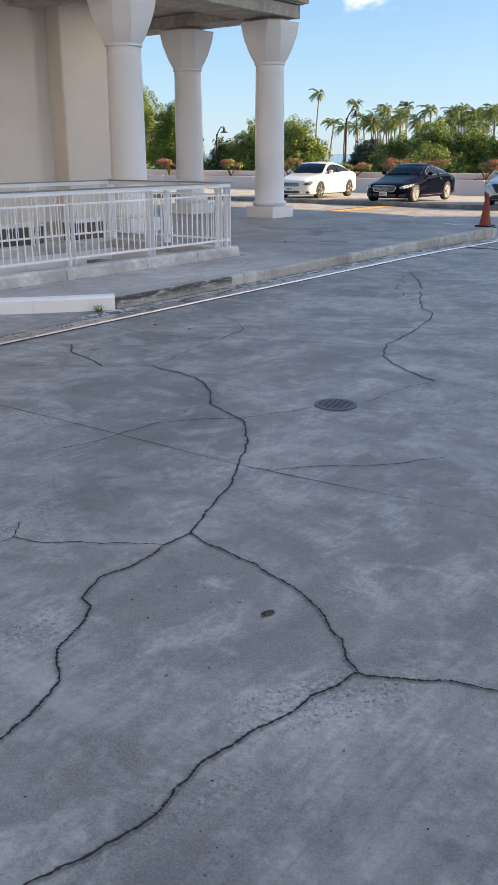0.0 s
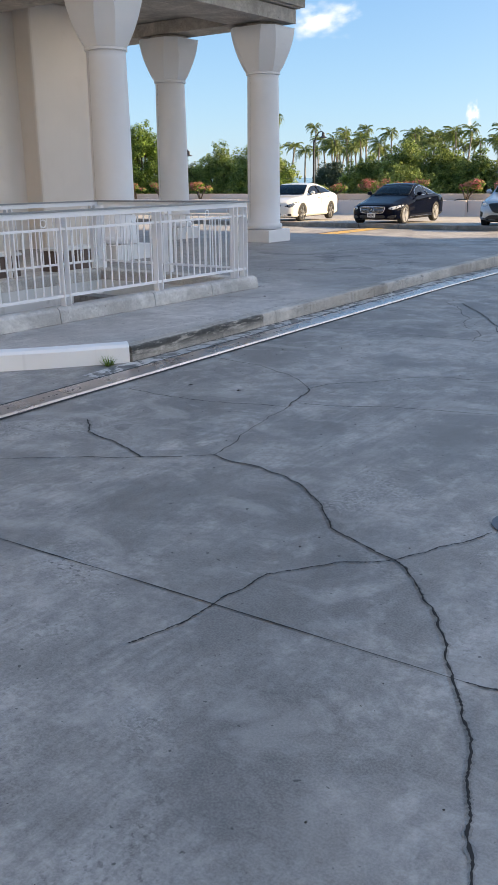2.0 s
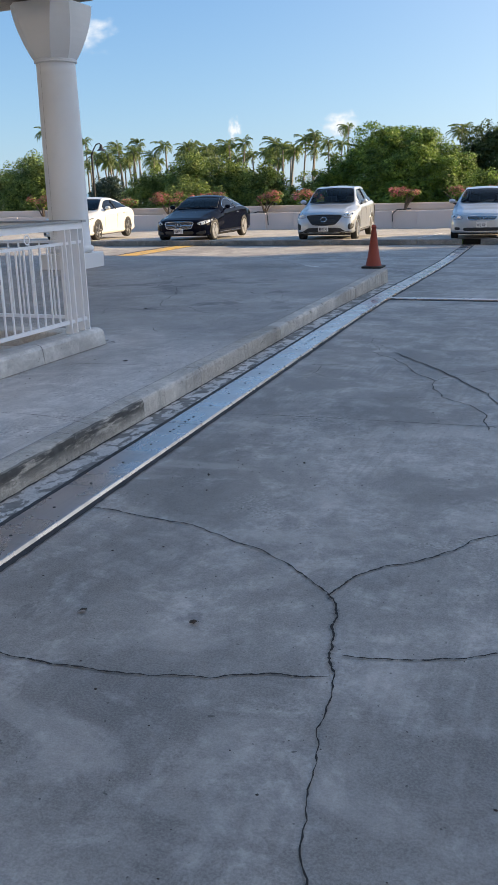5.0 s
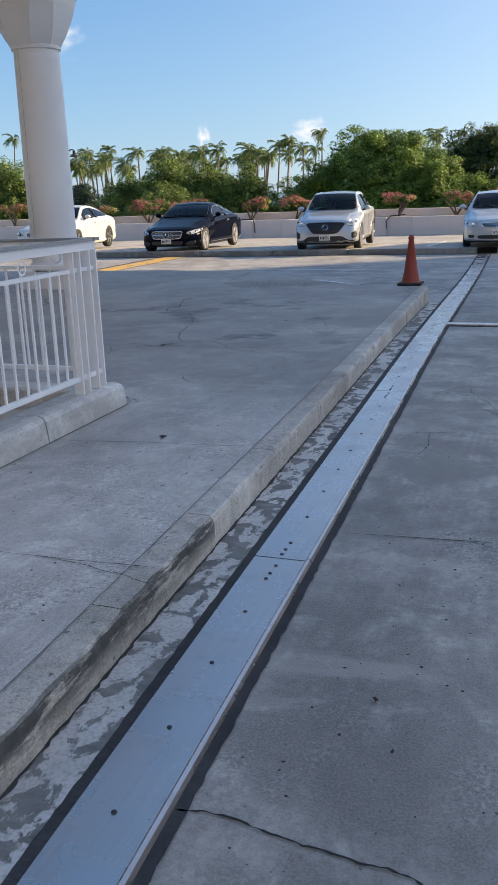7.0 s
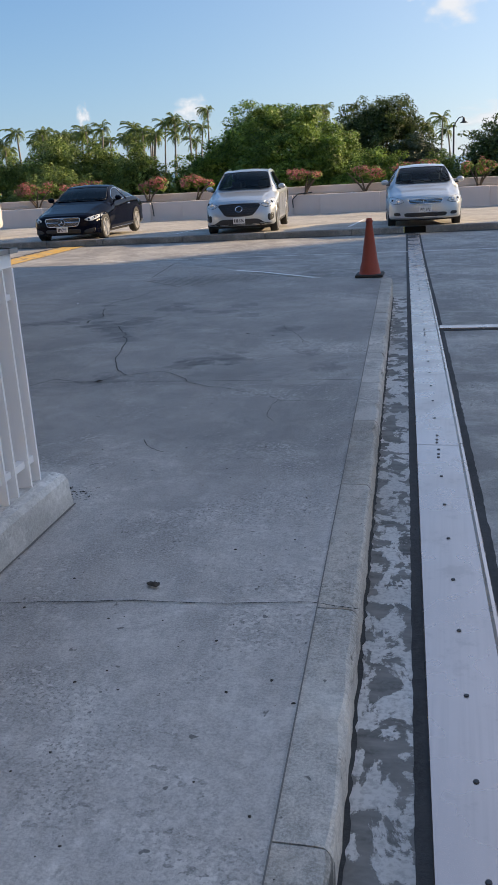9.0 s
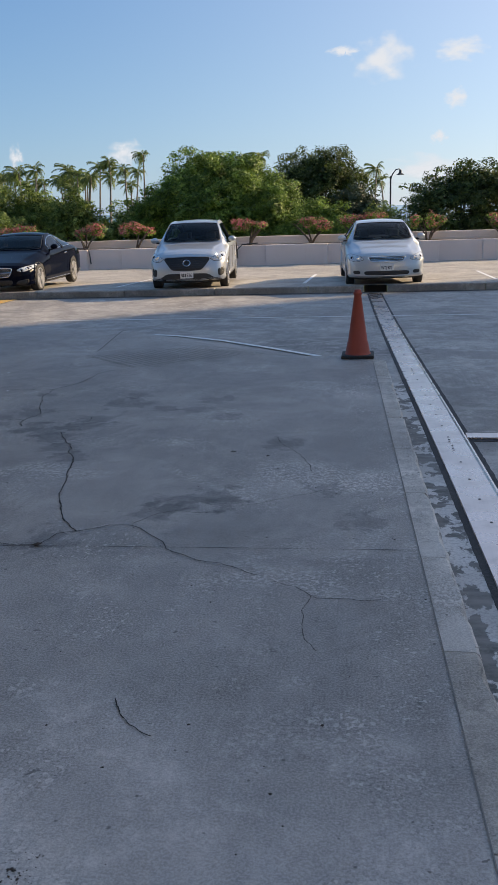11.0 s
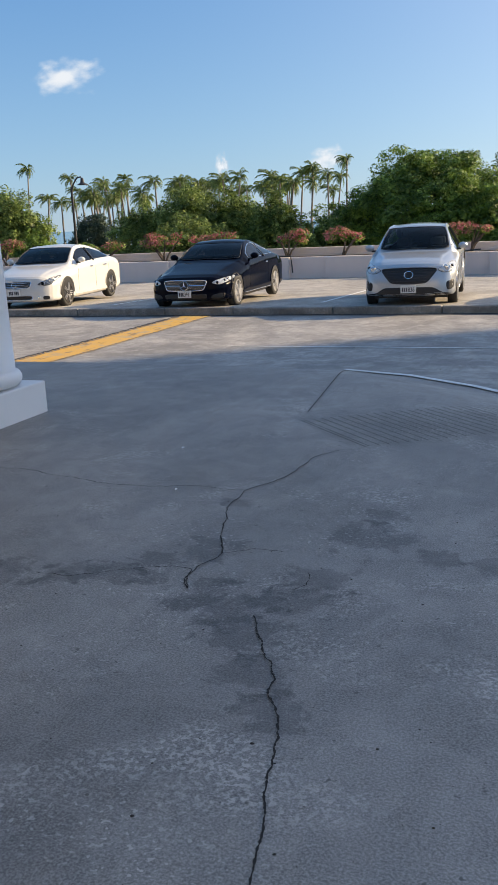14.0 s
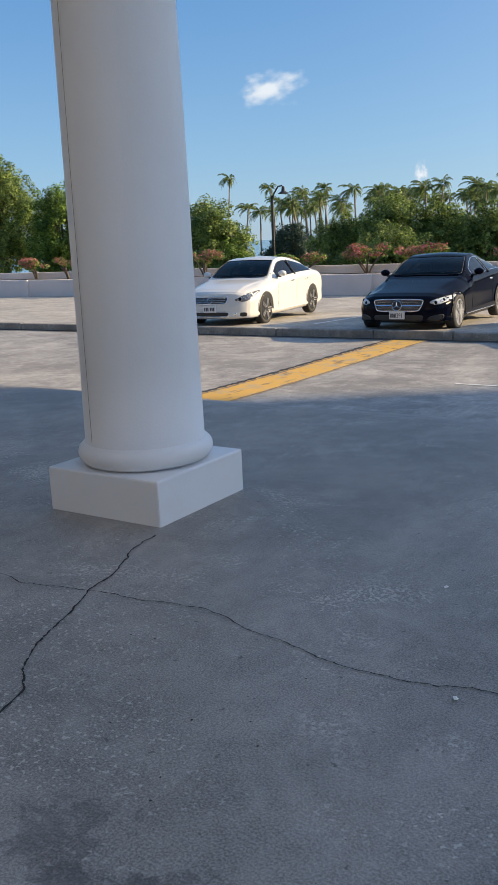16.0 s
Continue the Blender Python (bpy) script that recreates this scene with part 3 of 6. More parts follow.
# ---- far kerb ----
fkerb = tagged(empty("far_kerb"), "long concrete kerb in front of the parked cars", "kerb", kind="structure")
x = -60.0
rnd = random.Random(5)
while x < 38:
    ln = rnd.choice([1.6, 2.2, 2.9])
    x1 = min(x + ln, 38)
    if x < -5.82 < x1:
        x1 = -5.82
    if -5.82 <= x < -5.3:
        x = -5.3
        continue
    dz = rnd.uniform(-0.008, 0.008)
    box_part("kerb_stone", (x + 0.008, x1 - 0.008, KERB_Y + rnd.uniform(-0.01, 0.01), KERB_Y + 0.17, -0.32, -0.042 + dz), FAR_KERB, fkerb, 0.02)
    x = x1
# black block standing in for the shade inside the drain opening
box_part("drain_mouth", (-5.82, -5.3, KERB_Y + 0.3, KERB_Y + 0.45, -0.4, -0.07), DARK, fkerb)

# ---- painted lines ----


def ribbon(name, pts, width, z_of, mat, parent=None, lift=0.006, jit=0.0, seed=0, sub=1, taper=False):
    """A narrow flat strip on the ground along the points."""
    rnd = random.Random(seed)
    P = [Vector(q) for q in pts]
    for _ in range(sub):
        Q = [P[0]]
        for a, c in zip(P, P[1:]):
            d = c - a
            nrm = Vector((-d.y, d.x)) * rnd.uniform(-jit, jit)
            Q += [(a + c) / 2 + nrm, c]
        P = Q
    V, F = [], []
    for i, q in enumerate(P):
        d = (P[min(i + 1, len(P) - 1)] - P[max(i - 1, 0)]).normalized()
        w = width / 2 * (rnd.uniform(0.3, 1.45) if jit else 1)
        if taper and i in (0, len(P) - 1):
            w *= 0.3
        for s in (-1, 1):
            v = q + Vector((-d.y, d.x)) * (w * s)
            V.append((v.x, v.y, z_of(v.x, v.y) + lift))
    F = [(2 * i, 2 * i + 1, 2 * i + 3, 2 * i + 2) for i in range(len(P) - 1)]
    return mesh_object(name, V, F, mat, parent)


rz = lambda x, y: road_z(y)
yellow = tagged(ribbon("yellow_line", [(-14.47 - 0.003 * k, 21.0 + 0.565 * k) for k in range(13)], 0.74, rz, YELLOW, None, 0.006), "worn yellow painted traffic stripe on the road", "road marking", kind="structure")
for k, (dx, w, mt) in enumerate(((-0.39, 0.10, SEALANT), (-0.30, 0.05, GROOVE), (0.36, 0.03, GROOVE))):
    ribbon("worn_edge", [(-14.47 + dx - 0.003 * q, 21.2 + 0.55 * q) for q in range(13)], w, rz, mt, yellow, 0.010, 0.02, 60 + k, 3)
tagged(ribbon("white_line", ARC[2:], 0.085, lambda x, y: island_z(x, y), LINE, None, 0.014, sub=3), "curved white painted edge of the walkway", "road marking", kind="structure")
tagged(ribbon("white_line", [(-12, 23.4), (-6, 23.35), (10, 23.2)], 0.06, rz, LINE, None), "thin faded white line across the road", "road marking", kind="structure")
for lx in (-22.6, -17.3, -12.1, -7.3, -2.7, 1.8):
    tagged(ribbon("white_line", [(lx, 29.2), (lx, 33.5)], 0.09, lambda x, y: deck_z(y), LINE, None), "faded white parking bay line", "road marking", group="bay lines", kind="structure")
# ribbed curb ramp
ramp = tagged(empty("kerb_ramp"), "ribbed kerb ramp grooves cut in the concrete", "ramp", kind="structure")
for i in range(34):
    xa, ya = -8.77 + 0.062 * i, 17.06 + 0.040 * i
    ribbon("groove", [(xa, ya), (xa + 0.35, ya - 0.36), (xa + 0.70, ya - 0.72)], 0.0085, island_z, RAMP_GROOVE, ramp, 0.010, sub=2)
ribbon("joint", [(-9.11, 19.81), (-8.82, 17.34)], 0.008, island_z, CRACK, ramp, 0.012, sub=4)
ribbon("joint", [(-8.78, 17.02), (-8.08, 16.3)], 0.006, island_z, CRACK, ramp, 0.012, sub=3)

# far kerb's shadow on the road, drawn as two dark strips
ribbon("dirt_line", [(-60, KERB_Y - 0.07), (-20, KERB_Y - 0.07), (38, KERB_Y - 0.07)], 0.16, lambda x, y: road_z(y), SEALANT, fkerb, 0.005, 0.0008, 31, 6)
ribbon("dirt_line", [(-60, KERB_Y - 0.2), (-20, KERB_Y - 0.22), (38, KERB_Y - 0.2)], 0.12, lambda x, y: road_z(y), GROOVE, fkerb, 0.004, 0.0012, 32, 7)
# ---- manhole ----
mh = tagged(empty("drain_grate", (-0.62, 2.98, 0.004)), "round cast iron drain grate set in the driveway", "drain grate", kind="structure")
V, F = turned([(0.155, 0.0), (0.155, 0.007), (0.128, 0.009), (0.126, 0.002)], 28)
mesh_object("ring", V, F, GRATE, mh)
for i in range(9):
    y = -0.112 + 0.028 * i
    w = math.sqrt(max(0.0, 0.126 ** 2 - y * y))
    box_part("bar", (-w, w, y - 0.007, y + 0.007, 0.003, 0.009), GRATE, mh)

# ---- cracks and saw-cut joints ----
flat0 = lambda x, y: 0.0
isl = island_z
for k, (pts, w) in enumerate([
    ([(-0.96, 2.29), (-0.70, 2.02), (-0.34, 1.50), (-0.18, 1.23), (-0.07, 0.96), (0.07, 0.64), (0.06, 0.46), (0.10, 0.21), (0.07, 0.05), (0.15, -0.12), (0.24, -0.15), (0.33, -0.32), (0.39, -0.45), (0.55, -0.57), (0.61, -0.72), (0.65, -0.86), (0.70, -1.22), (0.88, -1.6)], 0.012),
    ([(0.07, 0.64), (0.34, 0.59), (0.71, 0.52), (0.98, 0.41), (1.18, 0.27), (1.25, 0.18), (1.34, 0.12)], 0.01),
    ([(1.34, 0.12), (1.29, -0.10), (1.27, -0.32), (1.25, -0.43), (1.24, -0.72), (1.27, -0.85), (1.19, -1.19), (1.1, -1.7)], 0.012),
    ([(1.34, 0.12), (1.38, 0.12), (1.48, 0.18), (1.64, 0.28), (1.98, 0.36), (2.4, 0.5)], 0.011),
    ([(0.06, 0.46), (-0.18, 0.29), (-0.43, 0.12), (-0.57, 0.08)], 0.009),
    ([(-0.70, 0.21), (-0.57, 0.08), (-0.60, -0.08), (-0.64, -0.29)], 0.008),
    ([(-0.96, 2.29), (-1.16, 2.12), (-1.23, 2.01), (-1.34, 1.86), (-1.34, 1.70), (-1.36, 1.53), (-1.38, 1.25), (-1.43, 1.10)], 0.0095),
    ([(-0.96, 2.29), (-0.86, 2.52), (-0.72, 2.82)], 0.009),
    ([(-0.51, 3.15), (-0.48, 3.56), (-0.36, 4.05)], 0.008),
    ([(-0.43, 3.03), (-0.14, 3.12), (0.17, 3.25)], 0.006),
    ([(-0.96, 2.29), (-1.38, 2.45), (-1.60, 2.71), (-1.83, 2.89), (-2.15, 3.00), (-2.56, 3.05)], 0.010),
    ([(-2.55, 3.05), (-2.70, 2.91), (-2.90, 2.77), (-3.04, 2.66), (-3.6, 2.26)], 0.009),
    ([(-2.90, 2.77), (-3.05, 2.84), (-3.25, 2.92), (-3.57, 2.99), (-3.8, 3.2)], 0.011),
    ([(-2.55, 3.05), (-2.71, 3.66), (-2.81, 4.28)], 0.007),
    ([(-2.82, 4.26), (-3.19, 4.12), (-3.69, 4.04), (-4.20, 4.05)], 0.0098),
    ([(-2.81, 4.28), (-2.88, 4.5), (-3.0, 4.84)], 0.011),
    ([(-2.99, 4.83), (-3.39, 5.16), (-3.88, 5.36), (-4.45, 5.40)], 0.009),
    ([(-2.99, 4.83), (-2.93, 5.04), (-2.67, 5.31), (-2.36, 5.73), (-1.54, 5.97)], 0.0098),
    ([(-2.82, 4.40), (-2.42, 4.51), (-2.18, 4.66), (-1.36, 4.92)], 0.0085),
    ([(-0.36, 4.05), (-0.71, 4.22), (-1.18, 4.61), (-1.39, 5.03), (-1.55, 5.97), (-1.83, 6.83), (-2.33, 7.47), (-3.85, 9.97)], 0.01),
    ([(-0.36, 4.05), (-0.17, 4.05), (0.25, 3.96)], 0.008),
    ([(-0.33, 1.55), (-0.15, 1.59), (0.03, 1.82), (0.29, 2.05), (0.53, 2.41)], 0.009),
    ([(-4.09, 9.97), (-3.57, 9.26), (-3.27, 8.80), (-3.12, 8.25), (-2.76, 7.85), (-2.68, 7.41)], 0.009),
    ([(-3.27, 8.80), (-2.94, 9.26), (-2.0, 10.2)], 0.006),
    ([(-4.45, 9.22), (-4.15, 9.26), (-3.92, 9.30)], 0.006),
    ([(-4.38, 8.94), (-4.15, 8.72)], 0.006),
    ([(-4.48, 10.39), (-4.23, 10.69), (-3.97, 9.93)], 0.005),
    ([(-3.82, 8.01), (-3.45, 8.15), (-3.13, 8.20)], 0.005),
    ([(-4.34, 8.75), (-4.34, 9.21)], 0.005),
]):
    if w >= 0.010:
        ribbon("crack_filler", pts, 0.024, flat0, FILLER, road, 0.003, 0.075, k, 5, True)
    ribbon("crack", pts, w * 0.78, flat0, CRACK, road, 0.005, 0.075, k, 5, True)
ribbon("joint", [(-2.63, 1.47), (-1.29, 1.52), (-0.33, 1.55), (0.83, 1.70), (2.05, 1.80)], 0.006, flat0, CRACK, road, 0.004, 0.004, 77, 2)
ribbon("joint", [(-4.47, 7.40), (-3.78, 7.45), (0, 7.7)], 0.006, flat0, CRACK, road, 0.004, 0.004, 78, 2)
for k, (pts, w) in enumerate([
    ([(-8.25, 16.21), (-8.38, 15.95), (-8.41, 15.54), (-8.57, 15.19), (-8.55, 14.87), (-8.44, 14.54), (-8.31, 14.21), (-8.36, 14.02), (-8.36, 13.88), (-8.30, 13.78)], 0.008),
    ([(-7.92, 13.60), (-7.84, 13.44), (-7.72, 13.25), (-7.65, 13.02), (-7.54, 12.80), (-7.48, 12.50), (-7.41, 12.20), (-7.32, 11.95), (-7.18, 11.66), (-7.09, 11.53)], 0.009),
    ([(-7.22, 11.34), (-7.18, 11.49), (-7.09, 11.53), (-6.94, 11.63), (-6.82, 11.63), (-6.75, 11.58), (-6.59, 11.40), (-6.56, 11.32), (-6.39, 11.19), (-6.26, 11.16), (-6.07, 11.03)], 0.007),
    ([(-7.22, 11.34), (-7.60, 11.40), (-7.72, 11.2), (-7.55, 10.82)], 0.008),
    ([(-5.99, 10.97), (-5.82, 10.84), (-5.79, 10.81), (-5.61, 10.80), (-5.50, 10.82)], 0.005),
    ([(-5.82, 10.84), (-5.84, 10.70), (-5.81, 10.44), (-5.76, 10.35)], 0.004),
    ([(-6.82, 11.63), (-6.72, 11.82), (-6.62, 11.87), (-6.44, 11.85)], 0.005),
    ([(-6.29, 11.96), (-6.12, 12.07), (-5.92, 12.19), (-5.76, 12.30), (-5.61, 12.43)], 0.004),
    ([(-6.25, 13.49), (-6.10, 13.13), (-6.00, 12.89), (-5.94, 12.63)], 0.005),
    ([(-8.31, 14.21), (-8.18, 14.31), (-8.02, 14.30)], 0.006),
    ([(-7.83, 14.08), (-7.80, 13.95), (-7.84, 13.88)], 0.006),
    ([(-8.55, 15.21), (-8.66, 15.19), (-8.96, 15.22), (-9.19, 15.15), (-9.48, 15.15), (-9.83, 15.23), (-10.24, 15.34), (-10.56, 15.28), (-10.89, 15.25)], 0.007),
    ([(-10.89, 15.25), (-11.04, 15.23), (-11.28, 15.17), (-12.3, 15.3)], 0.007),
    ([(-11.11, 16.05), (-10.97, 15.57), (-10.89, 15.25), (-10.70, 14.77), (-10.43, 14.41), (-10.2, 13.6)], 0.011),
    ([(-8.37, 13.99), (-8.48, 14.00), (-8.68, 13.91), (-8.90, 13.77), (-9.08, 13.77)], 0.006),
    ([(-9.50, 13.69), (-9.58, 13.62)], 0.008),
    ([(-8.30, 13.78), (-8.37, 13.99)], 0.007),
    ([(-6.42, 9.98), (-6.34, 9.84), (-6.24, 9.77)], 0.006),
    ([(-5.45, 6.47), (-5.25, 6.43), (-5.12, 6.41), (-4.98, 6.36)], 0.005),
    ([(-8.3, 11.3), (-8.9, 11.5), (-9.6, 11.4)], 0.006),
]):
    ribbon("crack", pts, w * 0.8, isl, CRACK, island, 0.005, 0.08, 100 + k, 5, True)
ribbon("joint", [(edge_x(5) - 0.1375, 5), (edge_x(16.5) - 0.1375, 16.5)], 0.0045, isl, GROOVE, island, 0.006, 0, 5, 4)
ribbon("joint", [(-5.06, 8.17), (-5.22, 8.2), (-5.9, 8.14), (-6.34, 8.07)], 0.0045, isl, CRACK, island, 0.004, 0.03, 6, 4)
ribbon("joint", [(-5.02, 6.50), (-5.45, 6.48), (-6.4, 6.45)], 0.0045, isl, CRACK, island, 0.004, 0.01, 9, 4)
ribbon("joint", [(-5.32, 11.37), (-6.58, 11.34), (-7.21, 11.32), (-13, 11.2)], 0.005, isl, CRACK, island, 0.004, 0.002, 7, 3)

# ---- columns ----


def column(x, y):
    z0 = 0.13
    c = tagged(empty("column", (x, y, z0)), "white painted round column with square plinth and flared capital", "column", "porch columns")
    box_part("plinth", (-0.448, 0.448, -0.448, 0.448, 0, 0.30), WHITE_PAINT, c, 0.012)
    prof = [(0.40, 0.31)] + [(0.385 + 0.05 * math.cos(a), 0.375 + 0.062 * math.sin(a)) for a in [math.radians(-80 + 20 * i) for i in range(9)]] + [(0.385, 0.44)]
    V, F = turned(prof, 40)
    mesh_object("base_ring", V, F, WHITE_PAINT, c, smooth=True)
    V, F = turned([(0.385, 0.43), (0.378, 0.9), (0.37, 2.2), (0.355, 3.5), (0.352, 3.70)], 40)
    mesh_object("shaft", V, F, WHITE_PAINT, c, smooth=True)
    V, F = [], []
    for zz, rr in ((0.47, 0.386), (2.2, 0.3725), (3.66, 0.3555)):
        for a in (-1.905, -1.895):
            V.append((rr * math.cos(a), rr * math.sin(a), zz))
    mesh_object("seam", V, [(0, 1, 3, 2), (2, 3, 5, 4)], CRACK, c)
    V, F = turned([(0.352, 3.68), (0.385, 3.69), (0.385, 3.735), (0.36, 3.75)], 40)
    mesh_object("neck_ring", V, F, WHITE_PAINT, c)
    V, F = [], []
    rows = 9
    for i in range(rows):
        u = i / (rows - 1)
        h = 0.365 + 0.24 * math.sin(u * math.pi / 2) ** 0.85
        k = 0.414 + 0.22 * u
        zz = 3.74 + 0.90 * u
        for sx, sy in ((1, -k), (1, k), (k, 1), (-k, 1), (-1, k), (-1, -k), (-k, -1), (k, -1)):
            V.append((h * sx, h * sy, zz))
    for i in range(rows - 1):
        for k in range(8):
            k2 = (k + 1) % 8
            F.append((i * 8 + k, i * 8 + k2, i * 8 + 8 + k2, i * 8 + 8 + k))
    F.append(tuple(range((rows - 1) * 8, rows * 8)))
    mesh_object("capital", V, F, WHITE_PAINT, c)
    V, F = turned([(0.43, 4.63), (0.43, 4.74)], 24)
    mesh_object("neck_block", V, F, SOFFIT, c)
    return c


column(-11.5, 11.5)
column(-11.62, 16.62)
column(-14.33, 16.55)

# ---- porch roof ----
porch = tagged(empty("porch_roof"), "layered concrete porch roof with stepped fascia", "roof", kind="structure")
Z0 = 4.85
box_part("beam", (-12.15, -10.95, -14, 16.95, Z0, Z0 + 0.28), SOFFIT, porch)
box_part("beam", (-34, -12.15, 16.1, 16.95, Z0 + 0.002, Z0 + 0.28), SOFFIT, porch)
box_part("beam", (-34, -12.15, 11.1, 11.9, Z0 + 0.002, Z0 + 0.28), SOFFIT, porch)
box_part("fascia", (-34, -10.88, -14, 17.02, Z0 + 0.30, Z0 + 0.33), SOFFIT, porch)
box_part("fascia", (-34, -10.80, -14, 17.10, Z0 + 0.33, Z0 + 0.56), SOFFIT, porch, 0.01)
box_part("fascia", (-34, -10.55, -14, 17.35, Z0 + 0.56, Z0 + 0.85), SOFFIT, porch, 0.01)
box_part("fascia", (-34, -10.1, -14, 17.8, Z0 + 0.85, Z0 + 1.05), SOFFIT, porch, 0.01)
box_part("roof_slab", (-34, -9.7, -14, 18.2, Z0 + 1.05, Z0 + 1.3), SOFFIT, porch, 0.01)

# recessed soffit lamps
for ly in (4.5, 8.0, 11.2, 13.6):
    dl = tagged(empty("soffit_lamp", (-12.7, ly, Z0 + 0.29)), "small round recessed ceiling lamp in the porch soffit", "ceiling lamp", "soffit lamps")
    V, F = turned([(0.11, 0.0), (0.11, -0.015), (0.085, -0.015), (0.08, 0.0)], 20)
    mesh_object("trim_ring", V, F, RAIL, dl)
    V, F = turned([(0.082, -0.004), (0.082, -0.006)], 20)
    mesh_object("lens", V, F, GLOW, dl)
    la = bpy.data.lights.new("soffit_light", "AREA")
    la.shape, la.size, la.energy, la.color = "DISK", 0.16, 8, (1.0, 0.9, 0.78)
    lo = new("soffit_light", la)
    lo.location = (-12.7, ly, Z0 + 0.27)

# building wall behind the porch
bwall = tagged(empty("building_wall"), "cream stucco building wall with recessed vertical joint", "wall", kind="structure")
box_part("wall", (-15.2, -14.75, -14, 11.75, -0.2, Z0 + 0.3), STUCCO, bwall)
box_part("wall", (-15.2, -14.95, 11.75, 12.35, -0.2, Z0 + 0.3), STUCCO, bwall)
box_part("wall", (-15.2, -14.45, 12.35, 14.3, -0.2, Z0 + 0.3), STUCCO, bwall, 0.05)
box_part("wall", (-34, -15.2, 13.9, 14.3, -0.2, Z0 + 0.3), STUCCO, bwall)
for y0, y1 in ((6.2, 8.3), (9.1, 10.05)):
    pb = tagged(empty("planter_box", (-10.7, (y0 + y1) / 2, 0.15)), "low dark brown slatted planter box on the walkway", "planter", "brown planters")
    h = (y1 - y0) / 2
    box_part("body", (-0.2, 0.2, -h, h, 0, 0.34), BROWN, pb, 0.008)
    box_part("rim", (-0.23, 0.23, -h - 0.02, h + 0.02, 0.34, 0.38), WHITE_WALL, pb, 0.006)
    for i in range(int((y1 - y0) / 0.16)):
        yy = -h + 0.05 + 0.16 * i
        box_part("slat", (0.2, 0.215, yy, yy + 0.11, 0.02, 0.33), BROWN, pb)

# ---- railing on its low kerb ----
rk = tagged(empty("railing_kerb"), "low rounded concrete kerb carrying the railing", "kerb", kind="structure")
for a, c in zip([0.6, 2.3, 3.9, 5.4, 6.9, 8.0], [2.3, 3.9, 5.4, 6.9, 8.0, 9.02]):
    bm = bmesh.new()
    end = c > 8.9
    rows = []
    for u in (0, 0.03, 0.5, 0.97, 1.0):
        y = a + 0.006 + (c - a - 0.012) * u
        k = 0.012 if end and u == 1.0 else 0.0
        prof = [(-6.685, 0.1), (-6.685, 0.305 - k), (-6.50, 0.318 - k), (-6.462, 0.306 - k), (-6.445, 0.28 - k), (-6.425, 0.1)]
        rows.append([bm.verts.new((q, y - k * 0.0, z)) for q, z in prof])
    for r0, r1 in zip(rows, rows[1:]):
        for q in range(5):
            bm.faces.new((r0[q], r0[q + 1], r1[q + 1], r1[q]))
    bm.faces.new(rows[0])
    bm.faces.new(rows[-1])
    part("kerb_stone", bm, RAIL_KERB, rk)
ribbon("grime", [(-6.427, 3.0), (-6.425, 5.0), (-6.427, 7.0), (-6.425, 9.02)], 0.012, lambda x, y: 0.15, GROOVE, rk, 0.004, 0.004, 21, 4)
ribbon("grime", [(-6.425, 9.022), (-6.7, 9.022)], 0.012, lambda x, y: 0.15, GROOVE, rk, 0.004, 0.01, 22, 3)
box_part("kerb_stone", (-9.5, -6.69, 8.74, 8.97, 0.1, 0.30), KERB, rk, 0.02)
box_part("kerb_stone", (-9.5, -9.16, 0.6, 8.735, 0.1, 0.30), KERB, rk, 0.02)
rail = tagged(empty("railing"), "white painted steel railing with thin balusters and flat grey handrail", "railing", "", "")


def rail_run(ax, ay, bx, by, posts):
    a, c = Vector((ax, ay)), Vector((bx, by))
    d = (c - a)
    ln = d.length
    ang = math.atan2(d.y, d.x)
    base = pose(ax, ay, 0.305, 0, 0, math.degrees(ang))

    def bar(name, u0, u1, v0, v1, z0, z1, mat):
        o = box_part(name, (u0, u1, v0, v1, z0, z1), mat, rail)
        o.matrix_local = base
        return o
    bar("handrail", -0.04, ln + 0.04, -0.035, 0.035, 0.985, 1.005, RAIL_CAP)
    bar("top_rail", 0, ln, -0.02, 0.02, 0.93, 0.984, RAIL)
    bar("mid_rail", 0, ln, -0.012, 0.012, 0.80, 0.825, RAIL)
    bar("bottom_rail", 0, ln, -0.016, 0.016, 0.10, 0.13, RAIL)
    for u in posts:
        for du in (-0.055, 0.03):
            bar("post", u + du, u + du + 0.012, -0.035, 0.035, 0.0, 0.929, RAIL)
    me = None
    k = int(ln / 0.112)
    for i in range(1, k):
        u = ln * i / k
        if any(abs(u - q) < 0.06 for q in posts):
            continue
        if me is None:
            o = bar("baluster", -0.0065, 0.0065, -0.0065, 0.0065, 0.13, 0.80, RAIL)
            me = o.data
        else:
            o = new("baluster", me)
            o.parent = rail
        o.matrix_local = base @ Matrix.Translation((u, 0, 0))
    for i in range(1, k, 12):
        u = ln * (i + 1.5) / k
        V, F = [], []
        for j in range(20):
            w = 2 * math.pi * j / 20
            for r in (0.032, 0.044):
                V.append((r * math.cos(w), -0.006, r * math.sin(w)))
        F = [(2 * j, 2 * j + 1, 2 * ((j + 1) % 20) + 1, 2 * ((j + 1) % 20)) for j in range(20)]
        o = mesh_object("ring", V, F, RAIL, rail)
        o.matrix_local = base @ Matrix.Translation((u, 0, 0.878))


rail_run(-6.54, 1.0, -6.54, 8.9, [0.1, 1.5, 3.1, 4.6, 6.1, 7.63, 7.84])
rail_run(-6.54, 8.9, -9.33, 8.9, [1.4, 2.75])
rail_run(-9.33, 8.88, -9.33, 1.0, [0.1, 1.7, 3.3, 4.9, 6.5, 7.9])

